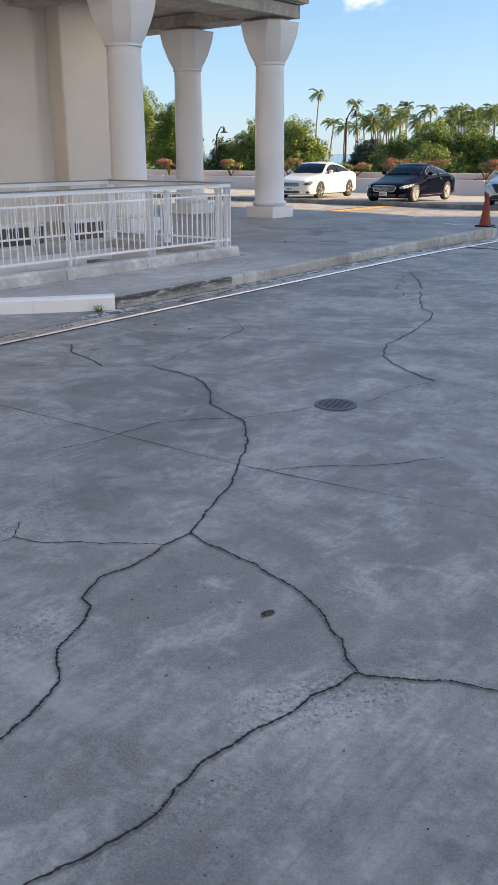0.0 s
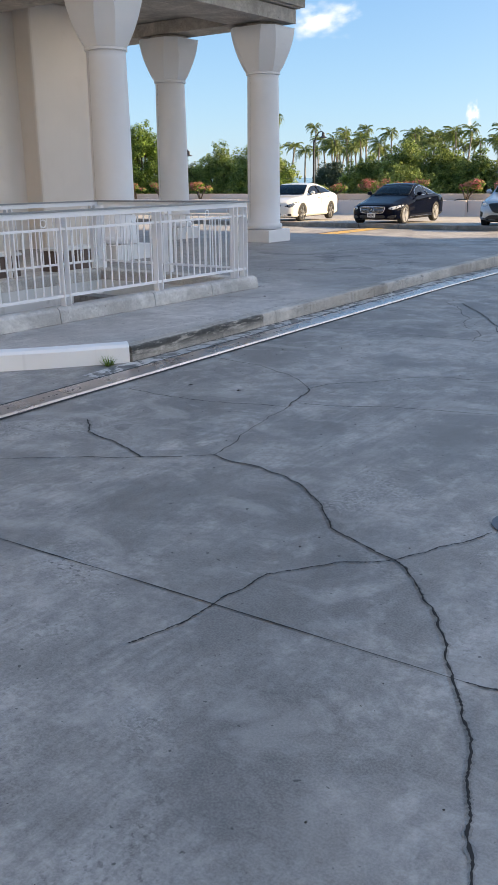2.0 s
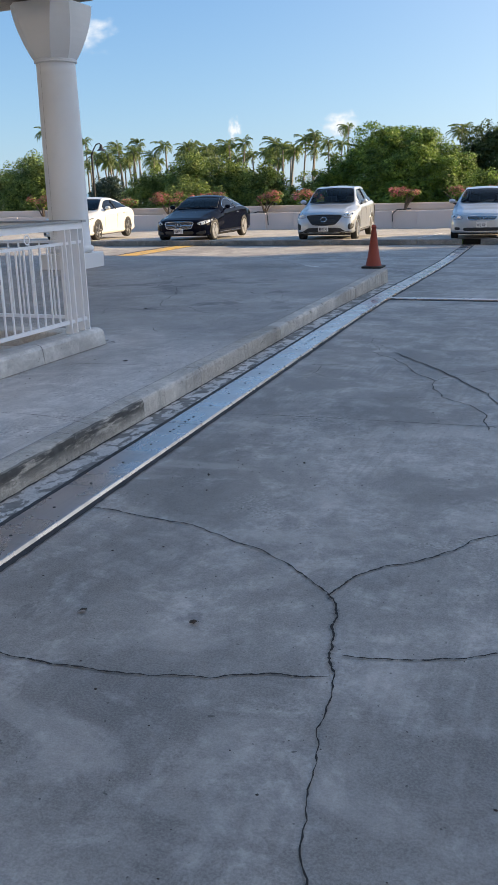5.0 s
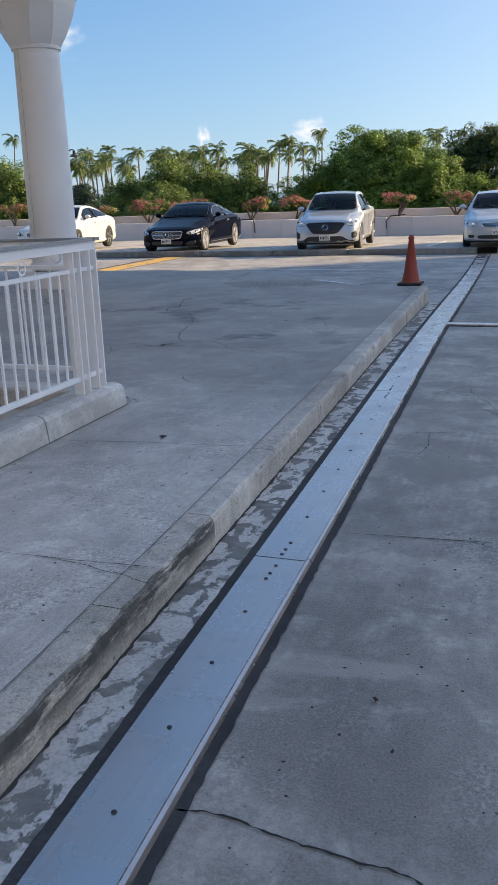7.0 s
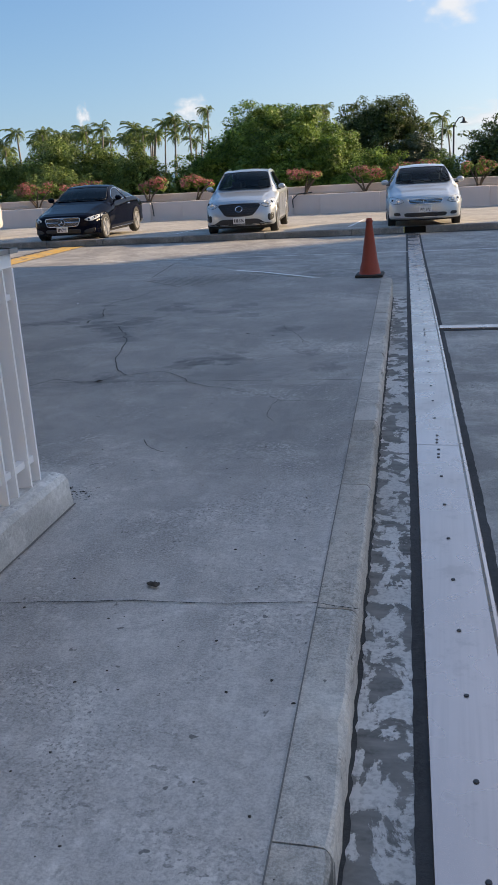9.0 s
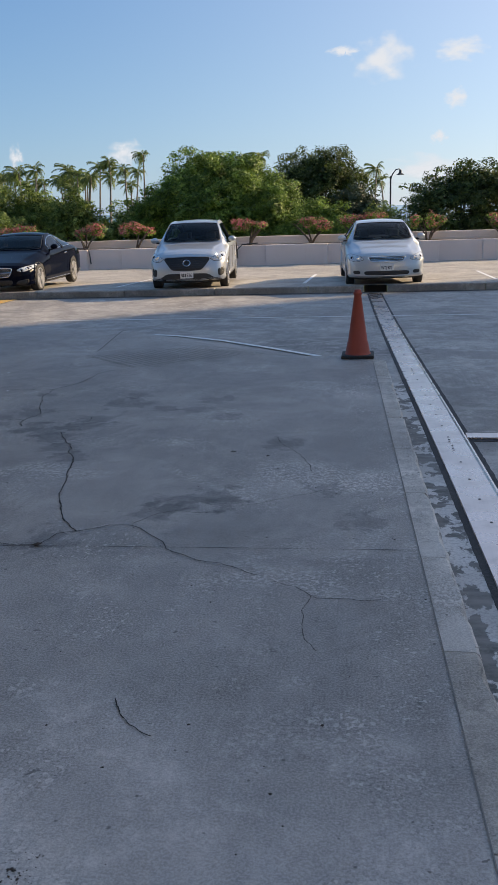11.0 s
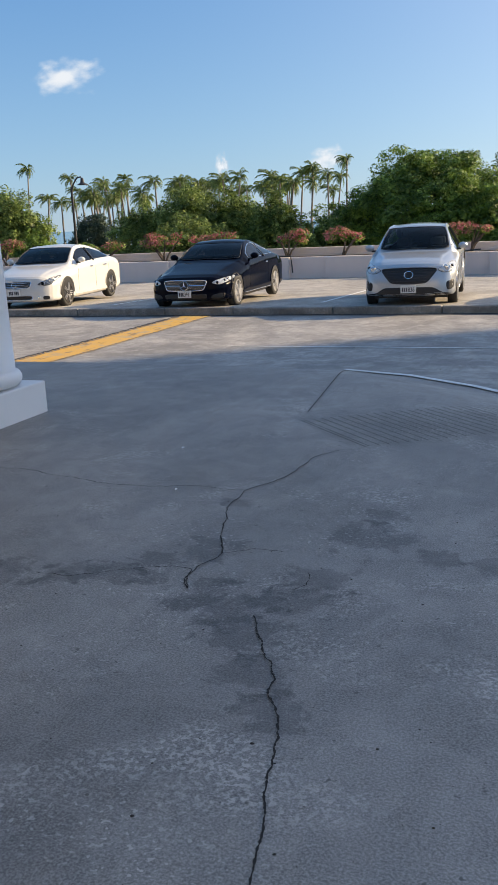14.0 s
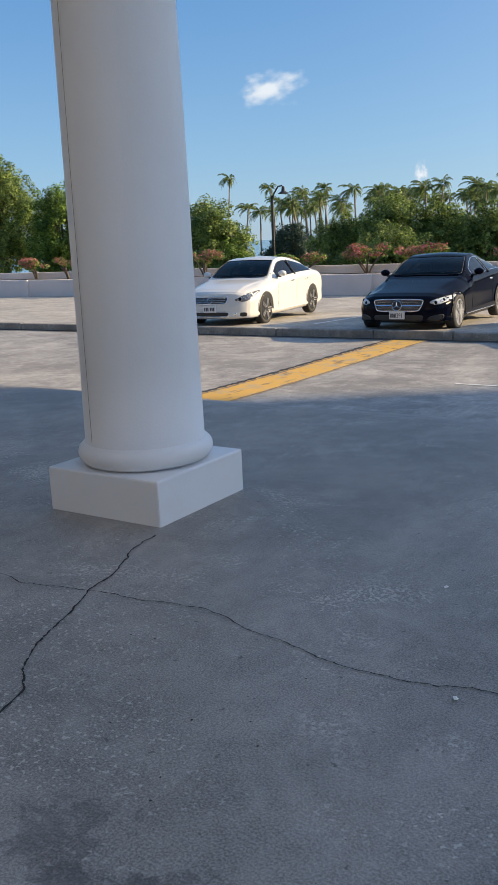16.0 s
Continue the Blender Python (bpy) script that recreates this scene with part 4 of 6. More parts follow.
# ---- traffic cone ----
cone = tagged(empty("traffic_cone", (-5.74, 16.92, island_z(-5.74, 16.92) + 0.002)), "faded orange plastic traffic cone with black rubber base", "traffic cone")
V, F = turned([(0.142, 0.035), (0.130, 0.06), (0.112, 0.16), (0.105, 0.17), (0.038, 0.66), (0.046, 0.675), (0.046, 0.69), (0.036, 0.70), (0.034, 0.72), (0.026, 0.72), (0.024, 0.66)], 28)
mesh_object("body", V, F, CONE, cone, smooth=True)
box_part("base", (-0.175, 0.175, -0.175, 0.175, 0.0, 0.035), RUBBER, cone, 0.012)

# ---- weed by the kerb ----
rnd = random.Random(8)
V, F = [], []
for i in range(60):
    a, l, h = rnd.uniform(0, 6.28), rnd.uniform(0.03, 0.10), rnd.uniform(0.03, 0.11)
    q = Vector((-4.98 + rnd.uniform(-0.03, 0.03), 4.62 + rnd.uniform(-0.04, 0.04), 0.004))
    t = q + Vector((l * math.cos(a), l * math.sin(a), h))
    s = Vector((-math.sin(a), math.cos(a), 0)) * 0.004
    k = len(V)
    V += [q - s, q + s, t]
    F.append((k, k + 1, k + 2))
tagged(mesh_object("weed", V, F, LEAF_BRIGHT), "small tuft of green and brown weed at the kerb", "weed")

# ---- dry leaves and specks on the concrete ----
def scrap(name, x, y, z, size, mat, seed, label):
    r2 = random.Random(seed)
    V = [(size * 0.5 * math.cos(a) * r2.uniform(0.7, 1.1), size * 0.3 * math.sin(a) * r2.uniform(0.6, 1.1), r2.uniform(0.002, 0.012)) for a in [0.785 * q for q in range(8)]] + [(0, 0, 0.016)]
    o = mesh_object(name, V, [(q, (q + 1) % 8, 8) for q in range(8)], mat)
    o.location, o.rotation_euler = (x, y, z), (0, 0, r2.uniform(0, 6))
    return tagged(o, label, "leaf" if "leaf" in name else "litter")


DRY = plain("dry_brown_leaf", (0.045, 0.035, 0.028), 0.8)
for k, (x, y, z, s) in enumerate([(-5.8, 8.26, 0.153, 0.065), (0.84, 0.25, 0.004, 0.075), (-4.05, 6.05, 0.004, 0.03), (-3.95, 5.8, 0.004, 0.022), (-3.6, 6.4, 0.004, 0.025), (-6.5, 13.05, 0.153, 0.05), (-6.25, 12.95, 0.153, 0.03), (-3.85, 4.4, 0.004, 0.05), (-3.4, 4.45, 0.004, 0.05), (-7.22, 11.33, 0.153, 0.06)]):
    scrap("dry_leaf", x, y, z, s, DRY, k, "small dark dry leaf lying on the concrete")
for k, (x, y, z, s) in enumerate([(-9.37, 16.06, 0.15, 0.04), (-8.98, 15.11, 0.153, 0.04)]):
    scrap("paper_scrap", x, y, z, s, WHITE_KERB, 50 + k, "tiny white paper scrap on the concrete")

# ---- chips and grit scattered over the concrete ----
def grit(name, patches, z_of, seed, label):
    r2 = random.Random(seed)
    V, F = [], []
    for x0, x1, y0, y1, count in patches:
        for _ in range(count):
            x, y, s = r2.uniform(x0, x1), r2.uniform(y0, y1), 0.0022 + 0.006 * r2.random() ** 4
            i0, a0, n = len(V), r2.uniform(0, 6.28), 5
            z = z_of(x, y) + 0.0015
            V += [(x + s * r2.uniform(0.5, 1.2) * math.cos(a0 + 1.2566 * k), y + s * r2.uniform(0.5, 1.2) * math.sin(a0 + 1.2566 * k), z) for k in range(n)] + [(x, y, z + s * 0.5)]
            F += [(i0 + k, i0 + (k + 1) % n, i0 + n) for k in range(n)]
    return tagged(mesh_object(name, V, F, DRY), label, "grit", kind="stuff")


grit("grit", [(-4.4, -1.5, 2.6, 8.0, 420), (-1.6, 2.4, -1.5, 3.5, 160), (-4.4, -3.2, 5.0, 7.5, 120), (-4.4, -2, 8, 14, 120)], lambda x, y: 0.0, 71, "dark specks of grit strewn over the driveway")
grit("grit", [(-6.3, -5.1, 5.2, 9.0, 160), (-7.5, -5.3, 9.0, 13.0, 140), (-10.5, -6.5, 11.5, 15.2, 240), (-6.60, -6.38, 9.06, 9.24, 90), (-6.56, -6.42, 9.08, 9.18, 60)], lambda x, y: 0.15, 72, "dark specks of grit strewn over the walkway")

# ---- planter wall with bougainvillea ----
pw = tagged(empty("planter_wall"), "pinkish concrete parapet with stepped planter boxes", "wall", kind="structure")
WY = 41.8
box_part("parapet", (-75, 45, WY + 1.0, WY + 1.25, -0.6, 0.66), PINK_WALL, pw, 0.02)
box_part("ledge", (-75, 45, WY + 0.93, WY + 1.0, 0.36, 0.44), PINK_WALL, pw)
box_part("planter_front", (-75, 45, WY + 0.12, WY + 0.3, -0.6, 0.36), PINK_WALL, pw, 0.02)
box_part("soil", (-75, 45, WY + 0.3, WY + 0.93, -0.6, 0.27), GRASS, pw)
for a, c in ((-60, -56.5), (-54.5, -51), (-49, -45.5), (-43.3, -39.7), (-38.9, -36.4), (-34.4, -31), (-28.8, -26.5), (-24.2, -21.9), (-20.6, -16.96), (-15.58, -10.9), (-9.8, -7.4), (-6.4, -3.2), (-1.6, 1.5), (3, 6)):
    box_part("planter_block", (a, c, WY, WY + 0.29, -0.62, 0.355), PINK_WALL, pw, 0.025)

# thin dark strip along the parapet just below the ledge
box_part("drip_line", (-75, 45, WY + 0.985, WY + 0.998, 0.30, 0.345), CRACK, pw)
for hx0 in (-17.6, -11.0):
    V, F = tube([(hx0, WY + 0.05, 0.36), (hx0 + 0.25, WY + 0.02, 0.42), (hx0 + 0.7, WY + 0.02, 0.40), (hx0 + 0.75, WY - 0.02, 0.2), (hx0 + 0.78, WY - 0.02, -0.2)] if hx0 < -12 else [(hx0 + 0.12, WY - 0.03, -0.12), (hx0 + 0.10, WY - 0.03, 0.2), (hx0 + 0.3, WY + 0.0, 0.40), (hx0 + 0.9, WY + 0.1, 0.44)], [0.025] * (5 if hx0 < -12 else 4), 6)
    tagged(mesh_object("irrigation_pipe", V, F, BLACK_PIPE), "thin black irrigation pipe running over the planter edge", "pipe", "irrigation pipes")


def leaf_cloud(centres, count, size, rnd, flat=0.0):
    """Small bent leaves spread near the surface of the given ellipsoids: (x, y, z, rx, ry, rz)."""
    V, F = [], []
    vol = [c[3] * c[4] + c[4] * c[5] + c[3] * c[5] for c in centres]
    tot = sum(vol)
    for c, vv in zip(centres, vol):
        n = int(count * vv / tot)
        d = rnd.normal(size=(n, 3))
        d /= np.linalg.norm(d, axis=1)[:, None]
        r = rnd.uniform(0.80, 1.04, n)
        lump = 1 + 0.16 * np.sin(d[:, 0] * 5 + c[0]) * np.sin(d[:, 2] * 6 + c[1]) + 0.1 * np.sin(d[:, 1] * 11 + c[0])
        pos = d * (r * lump)[:, None] * np.array(c[3:6]) + np.array(c[:3])
        nm = d + np.array([0, 0, 0.45 + flat]) + 0.42 * rnd.normal(size=(n, 3))
        nm /= np.linalg.norm(nm, axis=1)[:, None]
        a = np.cross(nm, rnd.normal(size=(n, 3)))
        a /= np.linalg.norm(a, axis=1)[:, None] + 1e-6
        w = np.cross(nm, a)
        s = size * rnd.uniform(0.55, 1.35, n)[:, None]
        base = len(V)
        p0, p1 = pos - a * s * 0.5, pos + a * s * 0.5
        m0, m1 = pos - w * s * 0.32, pos + w * s * 0.32 + d * s * 0.12
        V.extend(np.stack([p0, m0, p1, m1], 1).reshape(-1, 3).tolist())
        F.extend([(base + 4 * i, base + 4 * i + 1, base + 4 * i + 2, base + 4 * i + 3) for i in range(n)])
    return V, F


def bush(x, z0, top, width, seed, pink=0.6, trunk=True):
    rs, r2 = np.random.RandomState(seed), random.Random(seed)
    b = tagged(empty("bougainvillea", (x, WY + 0.6, z0)), "pink flowering bougainvillea shrub growing from the planter", "shrub", "bougainvilleas")
    if trunk:
        V, F = [], []
        for k in range(4):
            a = r2.uniform(-0.5, 0.5) * width
            pts = [(r2.uniform(-0.05, 0.05), 0, 0), (a * 0.25, r2.uniform(-0.08, 0.08), (top - z0) * 0.3), (a * 0.6, r2.uniform(-0.1, 0.1), (top - z0) * 0.55), (a, 0, (top - z0) * 0.8)]
            v, f = tube(pts, [0.045, 0.035, 0.028, 0.012], 6)
            F += [tuple(i + len(V) for i in q) for q in f]
            V += v
        mesh_object("trunk", V, F, BARK, b)
    h = (top - z0)
    cs = [(r2.uniform(-0.42, 0.42) * width, r2.uniform(-0.15, 0.15), h * r2.uniform(0.58, 0.90), width * r2.uniform(0.09, 0.20), 0.24, h * r2.uniform(0.08, 0.17)) for _ in range(11)]
    V, F = leaf_cloud(cs, int(620 * width), 0.085, rs)
    mesh_object("foliage", V, F, LEAF_BRIGHT, b)
    tint = r2.uniform(-0.5, 0.5)
    cs2 = [(q[0], q[1] - 0.06, q[2] + 0.04, q[3] * 0.9, q[4], q[5] * 0.9) for q in cs if abs(q[0] / width - tint) < 0.25 + 0.6 * pink]
    V, F = leaf_cloud(cs2 or cs[:3], int(620 * width * pink), 0.07, rs)
    mesh_object("blossom", V, F, PETAL, b, "pink flower bracts")["kind"] = "stuff"
    return b


for k, (x, top, w, pk) in enumerate([(-56, 1.3, 1.6, .7), (-51, 1.25, 1.5, .6), (-46, 1.3, 1.5, .7), (-43.5, 1.3, 1.6, .8), (-39.6, 1.42, 1.9, 1.0), (-37.5, 1.4, 1.5, .5), (-34.3, 1.45, 1.5, .8), (-29.7, 1.45, 1.7, .7), (-25.2, 1.2, 2.6, .25),
                                     (-22.3, 1.4, 2.0, 1.0), (-20.2, 1.35, 1.8, .9), (-17.2, 1.35, 1.5, .9), (-15.05, 1.35, 1.4, .9), (-10.5, 1.38, 1.5, 1.0), (-8.05, 1.35, 1.6, .75), (-6.2, 1.5, 2.2, .7), (-3.6, 1.4, 1.7, .4), (-0.8, 1.35, 1.6, .5)]):
    bush(x, 0.27, top, w, 40 + k, pk)

# ---- street lamps ----


def street_lamp(x, y, top):
    s = tagged(empty("street_lamp", (x, y, -7)), "dark green street lamp with bell shade on a curved arm", "street lamp", "park lamps")
    h = top + 7
    V, F = tube([(0, 0, 0), (0, 0, 1.2), (0, 0, h - 0.9)], [0.14, 0.10, 0.075], 10)
    mesh_object("pole", V, F, IRON, s)
    V, F = tube([(0, 0, h - 1.2), (0.15, 0, h - 0.75), (0.45, 0, h - 0.35), (0.75, 0, h - 0.3), (0.85, 0, h - 0.5)], [0.05] * 5, 8)
    mesh_object("arm", V, F, IRON, s)
    V, F = turned([(0.05, 0.35), (0.10, 0.28), (0.13, 0.05), (0.34, -0.08), (0.34, -0.11), (0.1, -0.1)], 16)
    o = mesh_object("shade", V, F, IRON, s)
    o.location = (0.85, 0, h - 0.7)
    return s


street_lamp(-38.3, 62, 5.3)
street_lamp(-4.3, 90, 5.0)
street_lamp(-50.5, 60, 4.2)

# ---- trees ----


def tree(x, y, base, top, width, mat, seed, count=5000, leaf=0.42, blobs=14, depth=None, low=0.35, loose=1.12, label="leafy broad crowned park tree with dense green foliage"):
    rs, r2 = np.random.RandomState(seed), random.Random(seed)
    depth = depth or width * 0.7
    h = top - base
    t = tagged(empty("tree", (x, y, base)), label, "tree", "park trees")
    V, F = [], []
    v, f = tube([(0, 0, 0), (r2.uniform(-.2, .2), 0, h * 0.25), (r2.uniform(-.4, .4), 0, h * 0.5)], [0.03 * h + 0.1, 0.022 * h + 0.06, 0.1], 8)
    V += v
    F += f
    cs = []
    for i in range(blobs):
        a = 2.399 * i + r2.uniform(-0.4, 0.4)
        rr = math.sqrt((i + 0.3) / blobs)
        px, py = rr * math.cos(a) * width * 0.40, rr * math.sin(a) * depth * 0.40
        dome = math.sqrt(max(0.0, 1 - rr * rr * 0.92))
        zt = low + (0.92 - low) * dome * r2.uniform(0.86, 1.02)
        s = r2.uniform(0.10, 0.15) if blobs > 15 else r2.uniform(0.13, 0.19)
        cs.append((px, py, h * zt, width * s, depth * s, h * (0.07 + 0.03 * r2.random())))
        if i % 2:
            cs.append((px * 0.8, py * 0.8, h * (low + (zt - low) * 0.45), width * s * 1.1, depth * s, h * 0.10))
        if i < 7:
            v, f = tube([(0, 0, h * 0.3), (px * 0.5, py * 0.5, h * zt * 0.75), (px * 0.9, py * 0.9, h * zt)], [0.12, 0.08, 0.03], 6)
            F += [tuple(q + len(V) for q in ff) for ff in f]
            V += v
    mesh_object("trunk", V, F, BARK, t)
    fine = []
    for q in cs:
        fine.append((q[0], q[1], q[2], q[3] * 0.80, q[4] * 0.80, q[5] * 0.80))
        for _ in range(8):
            a, e = r2.uniform(0, 6.28), r2.uniform(-0.5, 1.3)
            s = r2.uniform(0.22, 0.42)
            fine.append((q[0] + q[3] * loose * math.cos(a) * math.cos(e), q[1] + q[4] * loose * math.sin(a) * math.cos(e), q[2] + q[5] * loose * 1.07 * math.sin(e), q[3] * s, q[4] * s, q[5] * s * 0.7))
    V, F = leaf_cloud(fine, count, leaf, rs, 0.3)
    inner = [(q[0], q[1], q[2] - q[5] * 0.2, q[3] * 0.6, q[4] * 0.6, q[5] * 0.6) for q in cs]
    V2, F2 = leaf_cloud(inner, count // 8, leaf * 2.2, rs, 0.3)
    F += [tuple(i + len(V) for i in f) for f in F2]
    V += V2
    mesh_object("crown", V, F, mat, t)
    return t


B = -7
for k, a in enumerate([
    (-15.2, 63, 5.6, 12.8, LEAF_BRIGHT, 24000, 0.34, 22), (-12.0, 61, 3.0, 5.0, LEAF_BRIGHT, 7000, 0.34, 14), (-20.5, 63, 2.6, 5.5, LEAF_MID, 6000, 0.34, 14),
    (-23.6, 60, 3.0, 5.0, LEAF_MID, 5500, 0.34, 14), (-26.4, 61, 3.6, 6.0, LEAF_MID, 7500, 0.34, 18), (-29.3, 60, 4.0, 6.6, LEAF_MID, 8500, 0.34, 20), (-32.4, 60, 3.2, 5.2, LEAF_MID, 6000, 0.32, 14), (-28.0, 57, 2.2, 7.0, LEAF_MID, 6000, 0.32, 16),
    (-42.0, 60, 4.4, 7.2, LEAF_MID, 9000, 0.34, 20), (-46.5, 60, 4.2, 6.0, LEAF_MID, 6500, 0.34, 16), (-38.9, 58, 1.9, 3.8, LEAF_BRIGHT, 3500, 0.3, 10), (-50.5, 61, 3.2, 5.0, LEAF_DARK, 4000, 0.34, 14),
    (-55.2, 60, 6.4, 6.5, LEAF_BRIGHT, 7000, 0.36, 16), (-61.5, 60, 8.8, 8.5, LEAF_MID, 8000, 0.38, 18), (-69, 62, 8.0, 9.0, LEAF_MID, 6000, 0.4, 16),
    (-10.2, 76, 6.3, 9.6, LEAF_DARK, 10000, 0.4, 22), (-7.0, 74, 3.2, 6.5, LEAF_GREY, 6000, 0.36, 14), (-8.8, 60, 2.3, 5.5, LEAF_BRIGHT, 5500, 0.3, 14), (-5.2, 62, 1.9, 4.6, LEAF_MID, 4000, 0.32, 12),
    (-0.2, 62, 4.2, 9.6, LEAF_DARK, 9000, 0.38, 20), (7.5, 62, 6.0, 9.0, LEAF_DARK, 5000, 0.4, 16), (15, 64, 6.0, 9.0, LEAF_MID, 4000, 0.45, 14),
    (-65, 110, 3.6, 8.0, LEAF_GREY, 4500, 0.5, 14),
]):
    x, y, top, w, mt, cnt, lf, bl = a
    tree(x, y, B, top, w, mt, 300 + k, int(cnt * 5.0), lf * 0.40, int(bl * 1.9), low=0.42 if top > 3 else 0.5, loose=0.85 if w > 11 else 1.15)


def palm(x, y, top, seed, lean=0.0):
    r2 = random.Random(seed)
    h = top - B
    t = tagged(empty("palm_tree", (x, y, B)), "tall slender coconut palm with drooping fronds", "palm tree", "beach palms")
    ln = r2.uniform(-1.5, 1.5) + lean
    V, F = tube([(0, 0, 0), (ln * 0.3, 0, h * 0.35), (ln * 0.7, 0, h * 0.7), (ln, 0, h - 1.4)], [0.24, 0.17, 0.13, 0.10], 7)
    mesh_object("trunk", V, F, PALM_BARK, t)
    V, F = [], []
    for k in range(30):
        a = k * 2.399 + r2.uniform(-0.3, 0.3)
        el = r2.uniform(-0.5, 1.15)
        L = r2.uniform(1.2, 1.95)
        pts = []
        q = Vector((ln, 0, h - 1.4))
        for j in range(8):
            e = el - 1.25 * (j / 7) ** 1.3
            q = q + Vector((math.cos(a) * math.cos(e), math.sin(a) * math.cos(e), math.sin(e))) * (L / 7) + Vector((-0.07, 0, 0))
            pts.append(q.copy())
        side = Vector((-math.sin(a), math.cos(a), 0))
        for j in range(7):
            for s in (-1, 1):
                for u in (0.0, 0.33, 0.66):
                    o = pts[j].lerp(pts[j + 1], u)
                    tip = o + side * s * (0.34 * math.sin(0.5 + 2.4 * j / 7)) + Vector((0, 0, -0.26)) + (pts[j + 1] - pts[j]) * 0.8
                    i0 = len(V)
                    V += [o, o + (pts[j + 1] - pts[j]) * 0.30, tip]
                    F.append((i0, i0 + 1, i0 + 2))
    mesh_object("fronds", V, F, LEAF_PALM, t)
    return t


for k, (x, top) in enumerate([(-98.2, 13.6), (-95.2, 12.2), (-89.1, 7.6), (-84.8, 11.0), (-82.5, 9.6), (-80.1, 10.9), (-77.5, 9.6), (-75.5, 9.2), (-72.6, 10.6), (-70.3, 9.2), (-68.2, 9.3), (-65.4, 8.8), (-62.6, 9.0), (-59.8, 9.0), (-57, 8.6), (-55, 8.6), (-53.1, 8.9),
                              (-50.3, 10.3), (-48, 10.2), (-47, 10.9), (-44.2, 12.4), (-45.8, 9.6), (-87, 8.4), (-66.8, 9.6), (-23.3, 10.8), (-24.7, 10.2), (-6.0, 8.2), (-8.0, 7.4), (-10, 7.2), (-3.9, 6.6), (-61.2, 8.2), (-51.8, 8.2)]):
    palm(x, 150 + (k * 37 % 13) - 6, top, 900 + k)
for k in range(40):
    r2 = random.Random(500 + k)
    palm(-84 + 1.08 * k + r2.uniform(-1, 1), r2.uniform(120, 145), r2.uniform(6.6, 9.4), 940 + k)

# ---- clouds, far behind everything ----
m = bpy.data.materials.new("cloud_vapour")
m.use_nodes = True
nt = m.node_tree
nt.nodes.clear()
out, em, tr, mx = (nt.nodes.new(k) for k in ("ShaderNodeOutputMaterial", "ShaderNodeEmission", "ShaderNodeBsdfTransparent", "ShaderNodeMixShader"))
em.inputs[0].default_value, em.inputs[1].default_value = (0.92, 0.965, 1.0, 1), 0.52
co = nt.nodes.new("ShaderNodeTexCoord")
info = nt.nodes.new("ShaderNodeObjectInfo")
nz = nt.nodes.new("ShaderNodeTexNoise")
nz.noise_dimensions = "4D"
nz.inputs["Scale"].default_value, nz.inputs["Detail"].default_value, nz.inputs["Roughness"].default_value = 2.2, 4, 0.45
sc = nt.nodes.new("ShaderNodeMath")
sc.operation, sc.inputs[1].default_value = "MULTIPLY", 30
nt.links.new(info.outputs["Random"], sc.inputs[0])
nt.links.new(sc.outputs[0], nz.inputs["W"])
nt.links.new(co.outputs["Object"], nz.inputs["Vector"])
ln = nt.nodes.new("ShaderNodeVectorMath")
ln.operation = "LENGTH"
nt.links.new(co.outputs["Object"], ln.inputs[0])
su = nt.nodes.new("ShaderNodeMath")
su.operation, su.inputs[1].default_value = "MULTIPLY_ADD", -0.62
nt.links.new(ln.outputs["Value"], su.inputs[0])
nt.links.new(nz.outputs["Fac"], su.inputs[2])
mr = nt.nodes.new("ShaderNodeMapRange")
mr.interpolation_type = "SMOOTHSTEP"
mr.inputs["From Min"].default_value, mr.inputs["From Max"].default_value = 0.0, 0.5
nt.links.new(su.outputs[0], mr.inputs["Value"])
nt.links.new(mr.outputs[0], mx.inputs[0])
nt.links.new(tr.outputs[0], mx.inputs[1])
nt.links.new(em.outputs[0], mx.inputs[2])
nt.links.new(mx.outputs[0], out.inputs[0])
for x, z, w, h in ((6.8, 222, 66, 46), (118, 231, 52, 26), (119, 157, 28, 22), (-905, 272, 92, 46), (-612, 98, 20, 26), (-425, 100, 44, 30), (70, 52, 95, 34), (92, 102, 18, 16), (-60, 235, 34, 12)):
    V = [(math.cos(0.3927 * k), 0, math.sin(0.3927 * k)) for k in range(16)]
    o = mesh_object("cloud", V, [tuple(range(16))], m)
    o.location, o.scale = (x, 1500, z), (w, 1, h)
    tagged(o, "small white fair weather cloud in the blue sky", "cloud", kind="structure")

# ---- tower that shades the driveway, out of sight to the side ----
away = Vector((math.sin(radians(SUN_AZ)), math.cos(radians(SUN_AZ)), 0))
across = Vector((away.y, -away.x, 0))
corner = Vector((-14.0, 21.45, 0)) + away * 95
tower = tagged(empty("hotel_tower", (corner.x, corner.y, -7)), "pale concrete hotel tower standing beside the deck", "building")
tower.rotation_euler = (0, 0, -radians(SUN_AZ))
box_part("wall", (0, 33, 0, 20, 0, 80), STUCCO, tower)
for i in range(22):
    box_part("window_band", (1.0, 32, -0.12, -0.02, 4 + 3.3 * i, 5.6 + 3.3 * i), plain("dark_window", (0.03, 0.04, 0.05), 0.1) if i == 0 else bpy.data.materials["dark_window"], tower)

# ---- unseen block added behind the walk to bounce warm sunlight ----
wing = tagged(empty("bounce_block", (0, -36, -7)), "unseen cream block with window bands, added to bounce sunlight onto the driveway", "building")
box_part("wall", (-45, 45, -14, 0, 0, 42), STUCCO, wing)
for i in range(11):
    box_part("window_band", (-44, 44, 0.004, 0.10, 8.5 + 3.1 * i, 9.9 + 3.1 * i), bpy.data.materials["dark_window"], wing)

# ---- cars ----
GLASS = plain("dark_car_glass", (0.003, 0.005, 0.009), 0.03, 0, 0.04)


